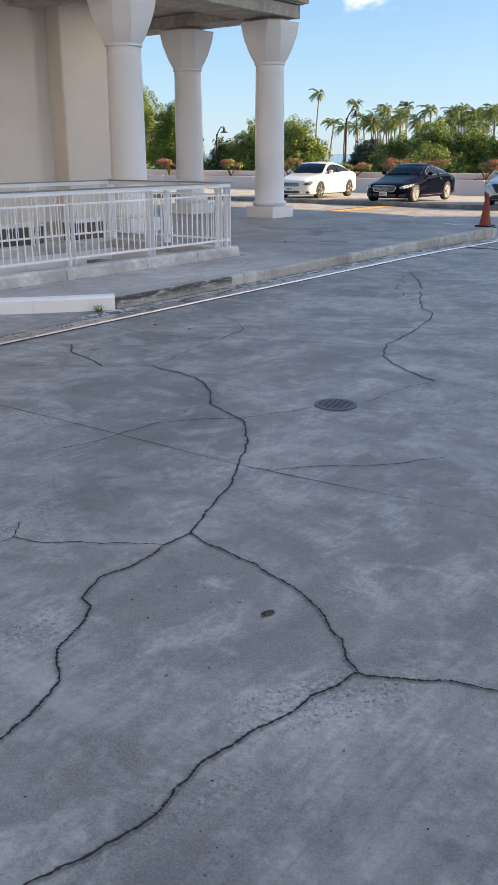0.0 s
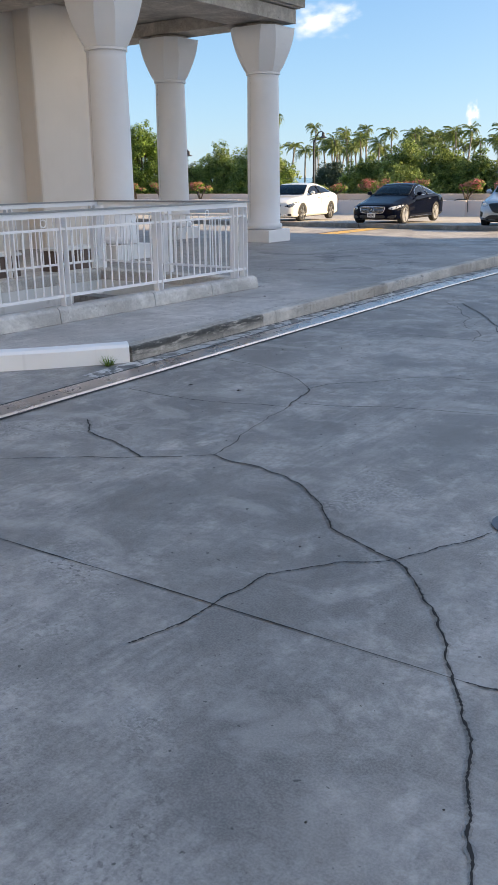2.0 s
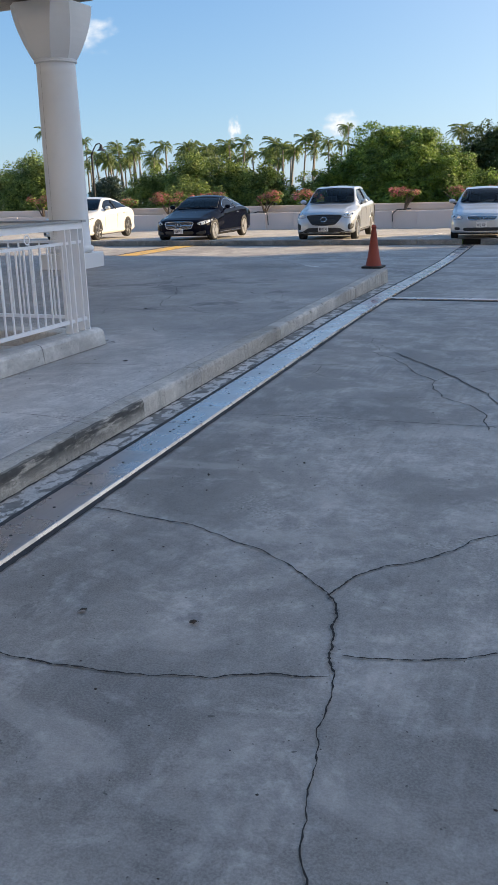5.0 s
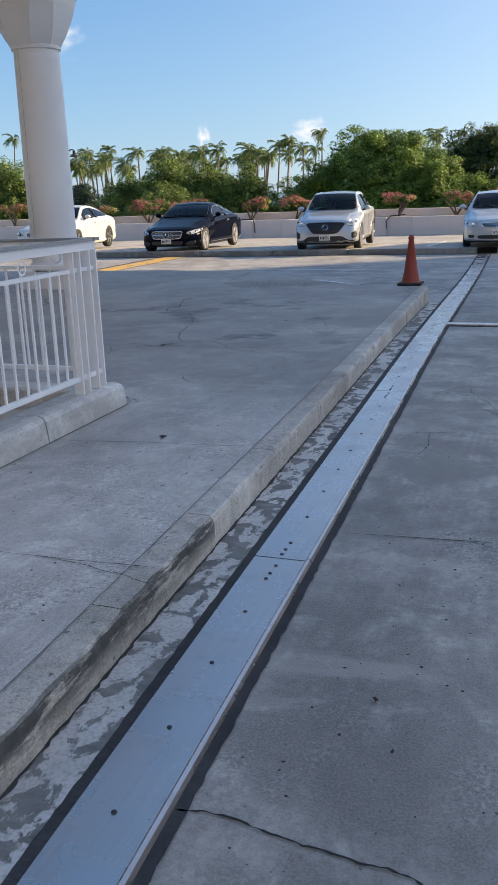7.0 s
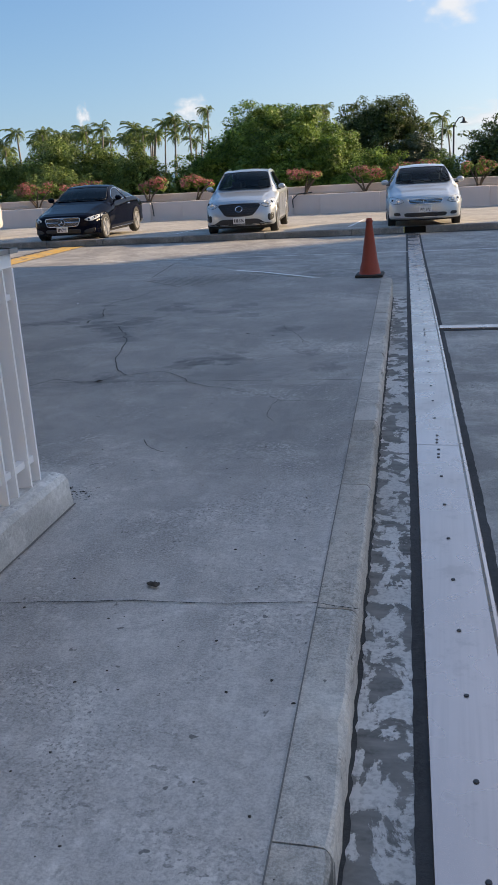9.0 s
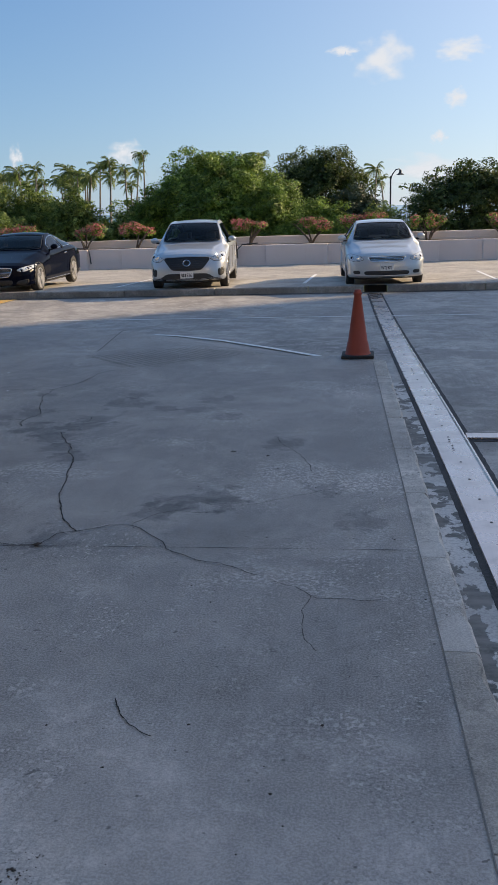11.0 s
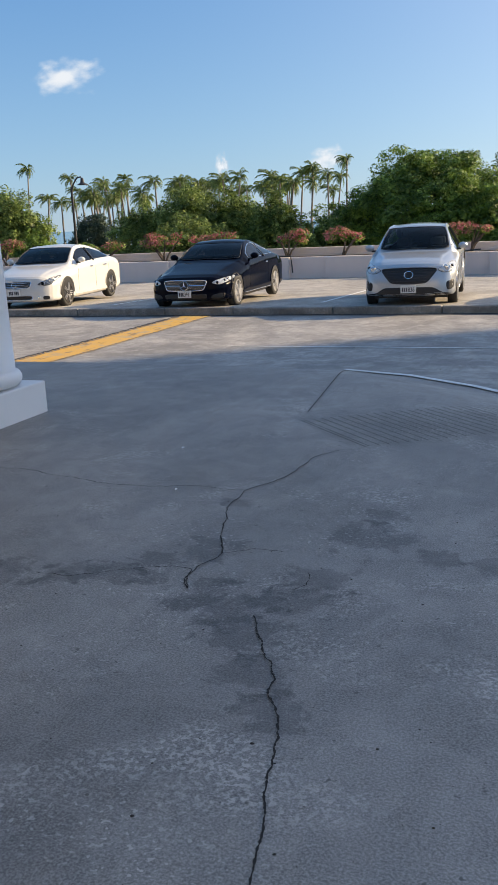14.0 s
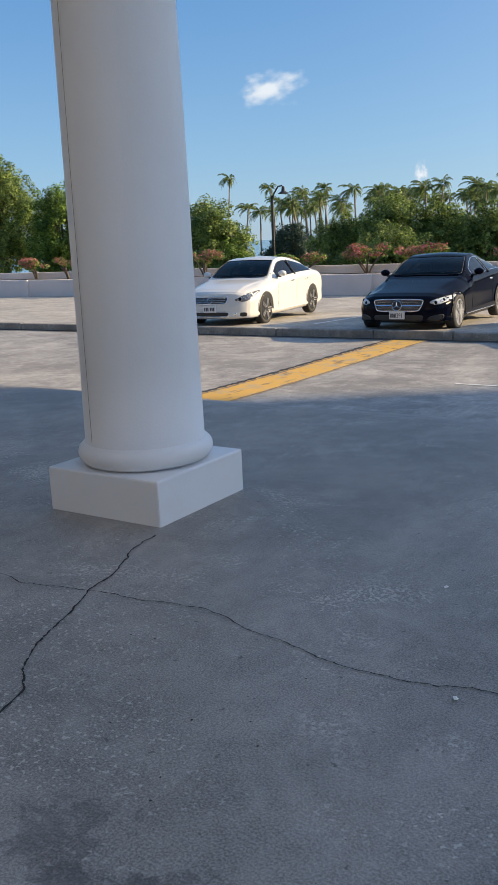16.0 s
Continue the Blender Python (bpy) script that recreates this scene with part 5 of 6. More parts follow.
def tinted(name, through_colour):
    """Clear or smoked window glass: a tinted pane with a glossy skin."""
    m = bpy.data.materials.new(name)
    m.use_nodes = True
    nt = m.node_tree
    nt.nodes.clear()
    out, tr, gl, fr, mx = (nt.nodes.new(k) for k in ("ShaderNodeOutputMaterial", "ShaderNodeBsdfTransparent", "ShaderNodeBsdfGlossy", "ShaderNodeFresnel", "ShaderNodeMixShader"))
    tr.inputs[0].default_value = (*through_colour, 1)
    gl.inputs["Roughness"].default_value = 0.02
    fr.inputs["IOR"].default_value = 1.42
    nt.links.new(fr.outputs[0], mx.inputs[0])
    nt.links.new(tr.outputs[0], mx.inputs[1])
    nt.links.new(gl.outputs[0], mx.inputs[2])
    nt.links.new(mx.outputs[0], out.inputs[0])
    return m


CLEAR_GLASS = tinted("green_tinted_car_glass", (0.55, 0.62, 0.62))
SMOKED_GLASS = tinted("smoked_car_glass", (0.16, 0.17, 0.18))
SEAT = plain("dark_seat_cloth", (0.05, 0.05, 0.055), 0.85)
CABIN = plain("dark_cabin_plastic", (0.014, 0.014, 0.016), 0.8, 0, 0.2)
CHROME = plain("chrome_trim", (0.78, 0.79, 0.80), 0.15, 1.0)
BLACK_TRIM = plain("black_plastic_trim", (0.016, 0.016, 0.017), 0.5)
LAMP = plain("headlight_lens", (0.55, 0.57, 0.59), 0.06, 0.1, 0.9)
LAMP_DARK = plain("headlight_housing", (0.17, 0.175, 0.18), 0.08, 0.3, 0.9)
NUMBER = plain("number_plate_white", (0.70, 0.70, 0.68), 0.5)
INK = plain("number_plate_ink", (0.05, 0.05, 0.06), 0.6)
RIM = plain("alloy_rim", (0.50, 0.50, 0.51), 0.3, 0.6)
RIM_DARK = plain("dark_alloy_rim", (0.035, 0.035, 0.037), 0.35, 0.4)


def spread(keys):
    """Rows interpolated smoothly along the first column."""
    k = np.array(keys, float)
    ys = np.concatenate([np.linspace(a, c, 7, endpoint=False) for a, c in zip(k[:-1, 0], k[1:, 0])] + [k[-1:, 0]])
    out = np.stack([np.interp(ys, k[:, 0], k[:, j]) for j in range(k.shape[1])], 1)
    for _ in range(3):
        soft = out.copy()
        soft[1:-1, 1:] = 0.25 * out[:-2, 1:] + 0.5 * out[1:-1, 1:] + 0.25 * out[2:, 1:]
        out = soft
    return out


def rounded(pts, cuts=(0.16, 0.25, 0.25)):
    P = [Vector(q) for q in pts]
    for r in cuts:
        Q = []
        for a, c in zip(P, P[1:] + P[:1]):
            Q += [a.lerp(c, r), a.lerp(c, 1 - r)]
        P = Q
    return P


def car(at, turn, paint, spec, label):
    L, W, H = spec["size"]
    c = tagged(empty("car", at), label, "car", "parked cars")
    c.rotation_euler = (0, 0, radians(turn))
    hw = W / 2
    hf, cz, tz = spec["hood_front"], spec["cowl_z"], spec["tail_z"]
    cy, rf, rr, rg = spec["cowl_y"], spec["roof_front"], spec["roof_rear"], spec["glass_end"]
    zb, belt, lean = spec["sill"], spec["belt"], spec.get("lean", 0.12)
    # y, bottom, half width, shoulder z, belt z, upper side z, upper side half width, top centre z
    K = [
        (0.00, zb + 0.05, hw * 0.86, hf - 0.22, hf - 0.10, hf - 0.07, hw * 0.66, hf - 0.05),
        (0.06, zb + 0.01, hw * 0.92, hf - 0.20, hf - 0.07, hf - 0.03, hw * 0.67, hf - 0.005),
        (0.25, zb, hw * 0.97, hf - 0.16, hf - 0.03, hf + 0.02, hw * 0.68, hf + 0.045),
        (0.75, zb, hw * 0.99, hf - 0.06, hf + 0.05, hf + 0.09, hw * 0.68, hf + 0.13),
        (cy - 0.1, zb, hw, cz - 0.17, cz - 0.055, cz - 0.02, hw * 0.80, cz + 0.005),
        (cy + 0.06, zb, hw, cz - 0.15, cz - 0.03, cz + 0.01, hw * 0.84, cz + 0.05),
        (cy + (rf - cy) * 0.55, zb, hw, belt - 0.14, belt - 0.01, cz + (H - cz) * 0.50, hw * 0.765, cz + (H - cz) * 0.64),
        (rf, zb, hw, belt - 0.13, belt, H - 0.10, hw * 0.67, H - 0.03),
        ((rf + rr) / 2, zb, hw, belt - 0.12, belt + 0.02, H - 0.065, hw * 0.65, H + 0.005),
        (rr, zb, hw, belt - 0.11, belt + 0.04, H - 0.10, hw * 0.64, H - 0.035),
        (rr + (rg - rr) * 0.55, zb, hw * 0.995, belt - 0.10, belt + 0.05, tz + (H - tz) * 0.46, hw * 0.63, tz + (H - tz) * 0.58),
        (rg, zb + 0.02, hw * 0.98, tz - 0.18, tz - 0.03, tz - 0.01, hw * 0.68, tz + 0.015),
        (L - 0.15, zb + 0.06, hw * 0.95, tz - 0.22, tz - 0.06, tz - 0.03, hw * 0.66, tz),
        (L, zb + 0.12, hw * 0.86, tz - 0.34, tz - 0.20, tz - 0.16, hw * 0.6, tz - 0.13),
    ]
    S = spread(K)
    col = lambda j, y: float(np.interp(y, S[:, 0], S[:, j]))

    def bend(x, y, z):
        q = min(1.2, abs(x) / hw)
        y += spec.get("bow", 0.26) * q ** 2.4 * max(0.0, 1 - y / 1.1) ** 1.5
        y += lean * smooth01((z - 0.42) / 0.5) * max(0.0, 1 - y / 0.6) ** 1.5
        y -= 0.24 * q ** 2.4 * max(0.0, 1 - (L - y) / 1.1) ** 1.5
        return (x, y, z)
    n = len(S)
    V, F, prof = [], [], 43
    for y, b, w, sh, be, up, uw, tp in S:
        half = [(w * 0.5, b), (w * 0.955, b + 0.015), (w * 0.99, b + (sh - b) * 0.42), (w, sh), (w * 0.955 if be < up - 0.1 else max(uw, w * 0.87), be), (uw, up), (uw * 0.86, up + (tp - up) * 0.55), (0, tp)]
        fine = []
        for q in range(7):
            p0, p1, p2, p3 = half[max(q - 1, 0)], half[q], half[q + 1], half[q + 2] if q < 6 else (-half[6][0], half[6][1])
            for u in (0, 1 / 3, 2 / 3):
                if q == 0 or (q == 4 and up - be > 0.1):
                    fine.append(tuple(p1[e] + (p2[e] - p1[e]) * u for e in (0, 1)))
                else:
                    fine.append(tuple(0.5 * (2 * p1[e] + (p2[e] - p0[e]) * u + (2 * p0[e] - 5 * p1[e] + 4 * p2[e] - p3[e]) * u * u + (3 * p1[e] - p0[e] - 3 * p2[e] + p3[e]) * u ** 3) for e in (0, 1)))
        row = fine + [(0, tp)] + [(-a, z) for a, z in fine[::-1]]
        V += [bend(a, y, z) for a, z in row]
    for i in range(n - 1):
        for k in range(prof):
            k2 = (k + 1) % prof
            F.append((i * prof + k, i * prof + k2, (i + 1) * prof + k2, (i + 1) * prof + k))
    # nose and tail are closed by curved strips
    for i in (0, n - 1):
        lines = []
        for k in range(21):
            a = i * prof + k
            x0, z0, yy = V[a][0], V[a][2], S[i][0]
            ids = [a]
            for u in range(1, 12):
                ids.append(len(V))
                V.append(bend(x0 * (1 - u / 6), yy, z0))
            lines.append(ids + [i * prof + prof - 1 - k])
        for a, d in zip(lines, lines[1:]):
            F += [(a[u], a[u + 1], d[u + 1], d[u]) for u in range(12)]
        top = i * prof + 21
        F += [(lines[-1][u], lines[-1][u + 1], top) for u in range(12)]
    body = mesh_object("body", V, F, paint, c, smooth=True)
    bm = bmesh.new()
    bm.from_mesh(body.data)
    bmesh.ops.recalc_face_normals(bm, faces=bm.faces)
    hull = BVHTree.FromBMesh(bm)
    bm.to_mesh(body.data)
    bm.free()

    def open_panel(outline, axis, ylow, yhigh, zlow):
        """Cuts an opening of the given outline (x, z from the front or y, z from a side) through the body."""
        def near(f):
            q = f.calc_center_median()
            return ylow < q.y < yhigh and q.z > zlow and (axis == 0 or q.x * axis > hw * 0.4)

        def inside(q):
            u, hit = (q.x if axis == 0 else q.y), False
            for (a, za), (d, zd) in zip(outline, outline[1:] + outline[:1]):
                if (za > q.z) != (zd > q.z) and u < a + (d - a) * (q.z - za) / (zd - za):
                    hit = not hit
            return hit
        bm = bmesh.new()
        bm.from_mesh(body.data)
        for (a, za), (d, zd) in zip(outline, outline[1:] + outline[:1]):
            fs = [f for f in bm.faces if near(f)]
            es, vs = {e for f in fs for e in f.edges}, {v for f in fs for v in f.verts}
            co, no = ((a, 0, za), (zd - za, 0, a - d)) if axis == 0 else ((0, a, za), (0, zd - za, a - d))
            bmesh.ops.bisect_plane(bm, geom=fs + list(es) + list(vs), dist=1e-5, plane_co=co, plane_no=no)
        bmesh.ops.delete(bm, geom=[f for f in bm.faces if near(f) and inside(f.calc_center_median())], context="FACES")
        bm.to_mesh(body.data)
        bm.free()

    def on(axis, u, v, proud):
        """A point of the body's skin seen from the front (u = x) or from a side (u = y)."""
        if axis == 0:
            o, d = Vector((u, -2, v)), Vector((0, 1, 0))
        else:
            o, d = Vector((axis * 3, u, v)), Vector((-axis, 0, 0))
        hit = hull.ray_cast(o, d)[0]
        if hit is None or (axis and abs(hit.x) < hw * 0.4):
            hit = hull.find_nearest(Vector((u, 0, v)) if axis == 0 else Vector((axis * hw, u, v)))[0]
        return hit - d * proud

    def skin(name, outline, axis, mat, proud=0.006, parent=c, lab="", cuts=(0.16, 0.25, 0.25), trim=None, trim_r=0.008):
        """A fitted panel with thickness that follows the body's skin."""
        P = rounded(outline, cuts)
        mid = sum(P, Vector((0, 0))) / len(P)
        m = len(P)
        V2, F2 = [], []
        for s, pr in ((1, -0.03), (1, proud * 0.6), (0.97, proud), (0.66, proud), (0.33, proud)):
            for q in P:
                w = mid.lerp(q, s)
                V2.append(on(axis, w.x, w.y, pr))
        V2.append(on(axis, mid.x, mid.y, proud))
        for r in range(4):
            F2 += [(r * m + i, r * m + (i + 1) % m, (r + 1) * m + (i + 1) % m, (r + 1) * m + i) for i in range(m)]
        F2 += [(4 * m + i, 4 * m + (i + 1) % m, 5 * m) for i in range(m)]
        o = mesh_object(name, V2, F2, mat, parent, lab, smooth=True)
        if trim:
            line = [on(axis, q.x, q.y, proud) for q in P] + [on(axis, P[0].x, P[0].y, proud)]
            V2, F2 = tube(line, [trim_r] * len(line), 6)
            mesh_object("trim", V2, F2, trim, o, smooth=True)
        return o

    # windscreen and side glass
    side = [(col(6, y) * 0.93, col(5, y) + 0.45 * (col(7, y) - col(5, y))) for y in np.linspace(cy + 0.10, rf - 0.05, 7)]
    x1, z1 = side[-1]
    top = [(x1 * u, z1 + (col(7, rf) - 0.03 - z1) * (1 - u * u) * 0.7) for u in (0.6, 0.2, -0.2, -0.6)]
    zc = side[0][1] - 0.012
    low = [(-side[0][0] * 0.5, zc - 0.005), (0, zc + 0.012), (side[0][0] * 0.5, zc - 0.005)]
    glass = spec.get("glass", SMOKED_GLASS)
    cut = [(a * 0.985, z) for a, z in side[::3]] + [(a, z - 0.008) for a, z in top] + [(-a * 0.985, z) for a, z in side[::-3]] + [(a, z + 0.012) for a, z in low]
    open_panel(cut, 0, cy - 0.1, rf + 0.3, cz - 0.1)
    ws = skin("windscreen", side + top + [(-a, z) for a, z in side[::-1]] + low, 0, glass, 0.022, c, "dark tinted windscreen", (0.2,), BLACK_TRIM, 0.008)
    for u in (-0.42, 0.3):
        line = [on(0, u + q * 0.5 * hw, zc + 0.035 + 0.02 * q, 0.02) for q in (0, 0.33, 0.66, 1)]
        V2, F2 = tube(line, [0.009] * 4, 5)
        mesh_object("wiper", V2, F2, BLACK_TRIM, ws)
    wy0, wy1 = cy + spec.get("glass_lead", 0.35), rg - spec.get("glass_tail", 0.3)
    bp = rf + (rr - rf) * spec["pillar"]
    for s in (-1, 1):
        for a, d in ((wy0, bp - 0.03), (bp + 0.03, wy1)):
            ys = np.linspace(a, d, 7)
            lo = [(y, col(4, y) + 0.03) for y in ys]
            hi = [(y, max(col(5, y) - 0.035, col(4, y) + 0.05)) for y in ys[::-1]]
            open_panel([(y, z + 0.006) for y, z in lo[::3]] + [(y, z - 0.006) for y, z in hi[::3]], s, a - 0.2, d + 0.2, belt - 0.12)
            skin("side_window", lo + hi, s, glass, 0.004, c, "dark tinted side glass", (0.2,), spec.get("window_trim"), 0.009)
        line = [on(s, bp, z, 0.006) for z in (belt + 0.03, belt + 0.15, col(5, bp) - 0.04)]
        V2, F2 = tube(line, [0.028] * 3, 4)
        mesh_object("door_pillar", V2, F2, BLACK_TRIM, c)
        # panel gaps
        for dy in spec["seams"]:
            line = [on(s, dy + 0.05 * (z > belt - 0.2), z, 0.0015) for z in np.linspace(zb + 0.07, belt + 0.01, 7)]
            V2, F2 = tube(line, [0.0028] * 7, 4)
            mesh_object("door_seam", V2, F2, BLACK_TRIM, c)
        line = [on(s, y, zb + 0.085, 0.002) for y in np.linspace(spec["axle"] + 0.45, spec["axle"] + spec["base"] - 0.45, 7)]
        V2, F2 = tube(line, [0.012] * 7, 6)
        mesh_object("sill_trim", V2, F2, spec.get("sill_mat", BLACK_TRIM), c)
        # mirror on a short arm
        bm = bmesh.new()
        bmesh.ops.create_uvsphere(bm, u_segments=14, v_segments=9, radius=1, matrix=Matrix.Translation((s * (hw + 0.06), cy + 0.36, belt + 0.095)) @ Matrix.Diagonal((0.10, 0.075, 0.07, 1)))
        mirror = part("mirror", bm, spec.get("mirror_mat", paint), c, smooth=True)
        box_part("mirror_arm", (s * hw * 0.93 - 0.09, s * hw * 0.93 + 0.09, cy + 0.34, cy + 0.40, belt + 0.01, belt + 0.05), BLACK_TRIM, mirror, 0.01)
        for dy in spec["handles"]:
            q = on(s, dy, belt - 0.10, 0.0)
            box_part("door_handle", (q.x - 0.022, q.x + 0.022, dy - 0.09, dy + 0.09, belt - 0.118, belt - 0.086), spec.get("handle_mat", CHROME), c, 0.01)
    # cabin: dashboard, wheel, seats
    box_part("dashboard", (-hw * 0.78, hw * 0.78, cy + 0.20, cy + 0.62, cz - 0.30, cz - 0.03), CABIN, c, 0.04)
    box_part("cabin_floor", (-hw * 0.84, hw * 0.84, cy + 0.2, rg - 0.2, zb + 0.06, belt - 0.32), CABIN, c)
    ring = [(0.37 + 0.18 * math.cos(a), cy + 0.74 + 0.05 * math.sin(a), cz - 0.06 + 0.17 * math.sin(a)) for a in [2 * math.pi * q / 18 for q in range(19)]]
    V2, F2 = tube(ring, [0.016] * 19, 6)
    mesh_object("steering_wheel", V2, F2, CABIN, c, smooth=True)
    sy = rf + (rr - rf) * 0.28
    for y0, xs in ((sy, (-0.37, 0.37)), (min(sy + 0.95, rg - 0.65), (-0.38, 0.38))):
        for x0 in xs:
            st = box_part("seat", (x0 - 0.25, x0 + 0.25, y0, y0 + 0.16, zb + 0.1, belt + 0.04), SEAT, c, 0.05)
            box_part("headrest", (x0 - 0.13, x0 + 0.13, y0 + 0.05, y0 + 0.15, belt + 0.07, belt + 0.25), SEAT, st, 0.04)
    # dark lining inside the cabin
    bm = bmesh.new()
    bm.from_mesh(body.data)
    bmesh.ops.delete(bm, geom=[f for f in bm.faces if not (cy < f.calc_center_median().y < rg + 0.1)], context="FACES")
    bm.normal_update()
    for v in bm.verts:
        v.co -= v.normal * 0.022
    part("cabin_lining", bm, CABIN, c)
    # wheels in dark arches
    R = spec["wheel"]
    for wy in (spec["axle"], spec["axle"] + spec["base"]):
        for s in (-1, 1):
            ring = [(wy + (R + 0.045) * math.cos(a), max(R + (R + 0.045) * math.sin(a), zb - 0.02)) for a in [math.pi * 2 * q / 20 for q in range(20)]]
            skin("wheel_arch", ring, s, BLACK_TRIM, 0.004, c, "", ())
            lip = [on(s, wy + (R + 0.05) * math.cos(a), R + (R + 0.05) * math.sin(a), 0.003) for a in [math.radians(q) for q in range(-8, 190, 11)]]
            V2, F2 = tube(lip, [0.014] * len(lip), 6)
            mesh_object("arch_lip", V2, F2, paint, c, smooth=True)
            x = abs(on(s, wy, R + 0.1, 0).x)
            V2, F2 = turned([(R * 0.66, -0.19), (R * 0.95, -0.19), (R, -0.16), (R, -0.035), (R * 0.97, -0.01), (R * 0.86, 0.002), (R * 0.75, 0.0), (R * 0.70, -0.02)], 32)
            ty = mesh_object("tyre", V2, F2, RUBBER, c, smooth=True)
            ty.matrix_local = pose(s * (x + 0.012), wy, R - 0.004, 0, 90 * s, 0)
            rim_mat = spec.get("rim_mat", RIM)
            V2, F2 = turned([(R * 0.74, -0.004), (R * 0.735, 0.006), (R * 0.68, 0.008), (R * 0.66, -0.03)], 32)
            mesh_object("rim", V2, F2, rim_mat, ty)
            V2, F2 = turned([(R * 0.70, -0.024), (R * 0.70, -0.018)], 24)
            mesh_object("brake_disc", V2, F2, RIM_DARK, ty)
            for q in range(spec.get("spokes", 5)):
                a = 2 * math.pi * q / spec.get("spokes", 5) + 0.3
                bm = bmesh.new()
                for da in (-0.17, 0.17):
                    bmesh.ops.create_cube(bm, size=1, matrix=Matrix.Rotation(a + da, 4, "Z") @ Matrix.Translation((R * 0.40, 0, 0.0)) @ Matrix.Rotation(-da * 0.8, 4, "Z") @ Matrix.Diagonal((R * 0.60, R * 0.05, 0.03, 1)))
                part("spoke", bm, RIM, ty)
            bm = bmesh.new()
            bmesh.ops.create_cone(bm, cap_ends=True, segments=14, radius1=R * 0.18, radius2=R * 0.14, depth=0.04)
            part("hub_cap", bm, rim_mat, ty)
    # grille
    gz, gh, gw = spec["grille"]
    gt = spec["grille_taper"]
    gr = skin("grille", [(-gw, gz + gh * 0.5), (0, gz + gh * 0.56), (gw, gz + gh * 0.5), (gw * (0.5 + gt * 0.52), gz), (gw * gt, gz - gh * 0.5), (0, gz - gh * 0.56), (-gw * gt, gz - gh * 0.5), (-gw * (0.5 + gt * 0.52), gz)], 0, BLACK_TRIM, 0.012, c, "black grille", (0.14, 0.25), spec.get("surround"), 0.012)
    for q in range(spec["bars"]):
        zz = gz - gh * 0.5 + gh * (q + 0.7) / (spec["bars"] + 0.4)
        k = gw * (gt + (1 - gt) * (zz - gz + gh / 2) / gh) * 0.93
        line = [on(0, k * u, zz, 0.014) for u in (-1, -0.6, -0.2, 0.2, 0.6, 1)]
        V2, F2 = tube(line, [spec.get("bar_r", 0.006)] * 6, 5)
        mesh_object("grille_bar", V2, F2, spec["bar_mat"], gr)
    if spec.get("studs"):
        bm = bmesh.new()
        for i in range(-11, 12):
            for j in range(7):
                x, z = i * gw / 12 + (j % 2) * gw / 24, gz - gh * 0.42 + gh * 0.84 * j / 6
                if abs(x) < gw * (0.84 + 0.1 * (z - gz) / gh):
                    q = on(0, x, z, 0.014)
                    bmesh.ops.create_cube(bm, size=1, matrix=Matrix.Translation(q) @ Matrix.Rotation(0.785, 4, "Y") @ Matrix.Diagonal((0.012, 0.006, 0.012, 1)))
        part("grille_studs", bm, CHROME, gr, "chrome diamond studs")
    er, ez = spec["emblem"], spec.get("emblem_z", gz)
    V2, F2 = tube([on(0, er * math.cos(a), ez + er * math.sin(a) * spec.get("emblem_flat", 1), 0.024) for a in [2 * math.pi * q / 20 for q in range(21)]], [er * 0.11] * 21, 6)
    em = mesh_object("emblem", V2, F2, CHROME, c, "chrome emblem ring")
    if spec.get("cross_bar"):
        line = [on(0, gw * u, gz, 0.02) for u in (-0.95, -0.5, -0.2, 0.2, 0.5, 0.95)]
        V2, F2 = tube(line, [0.013] * 6, 6)
        mesh_object("grille_bar", V2, F2, CHROME, gr)
        V2, F2 = turned([(er * 0.98, 0), (er * 0.98, 0.008)], 20)
        o = mesh_object("disc", V2, F2, BLACK_TRIM, em)
        q = on(0, 0, ez, 0.026)
        o.matrix_local = pose(0, q.y, ez, 90, 0, 0)
        bm = bmesh.new()
        for a in (90, 210, 330):
            w = radians(a)
            f = [bm.verts.new((er * 0.95 * math.cos(w), q.y - 0.014, ez + er * 0.95 * math.sin(w))), bm.verts.new((er * 0.16 * math.cos(w + 1.57), q.y - 0.014, ez + er * 0.16 * math.sin(w + 1.57))), bm.verts.new((er * 0.16 * math.cos(w - 1.57), q.y - 0.014, ez + er * 0.16 * math.sin(w - 1.57)))]
            t = bm.verts.new((er * 0.1 * math.cos(w), q.y - 0.022, ez + er * 0.1 * math.sin(w)))
            for i in range(3):
                bm.faces.new((f[i], f[(i + 1) % 3], t))
        part("emblem_spoke", bm, CHROME, em)
    # headlights, side intakes, lower intake
    for s in (-1, 1):
        lamp = skin("headlight", [(s * hw * a, z) for a, z in spec["lamp"]], 0, spec.get("lamp_mat", LAMP), 0.008, c, "clear headlight lens", (0.2, 0.25), BLACK_TRIM, 0.004)
        for a, z, r in spec["reflectors"]:
            q = on(0, s * hw * a, z, 0.011)
            bm = bmesh.new()
            bmesh.ops.create_uvsphere(bm, u_segments=14, v_segments=8, radius=r, matrix=Matrix.Translation(q) @ Matrix.Diagonal((1, 0.3, 1, 1)))
            part("reflector", bm, GLASS if r < 0.045 else CHROME, lamp, smooth=True)
            line = [on(0, s * hw * a + r * 1.15 * math.cos(w), z + r * 1.15 * math.sin(w), 0.014) for w in [2 * math.pi * e / 14 for e in range(15)]]
            V2, F2 = tube(line, [0.006] * 15, 5)
            mesh_object("lamp_ring", V2, F2, CHROME, lamp)
        if spec.get("intake"):
            skin("side_intake", [(s * hw * a, z) for a, z in spec["intake"]], 0, BLACK_TRIM, 0.005, c, "", (0.2, 0.25))
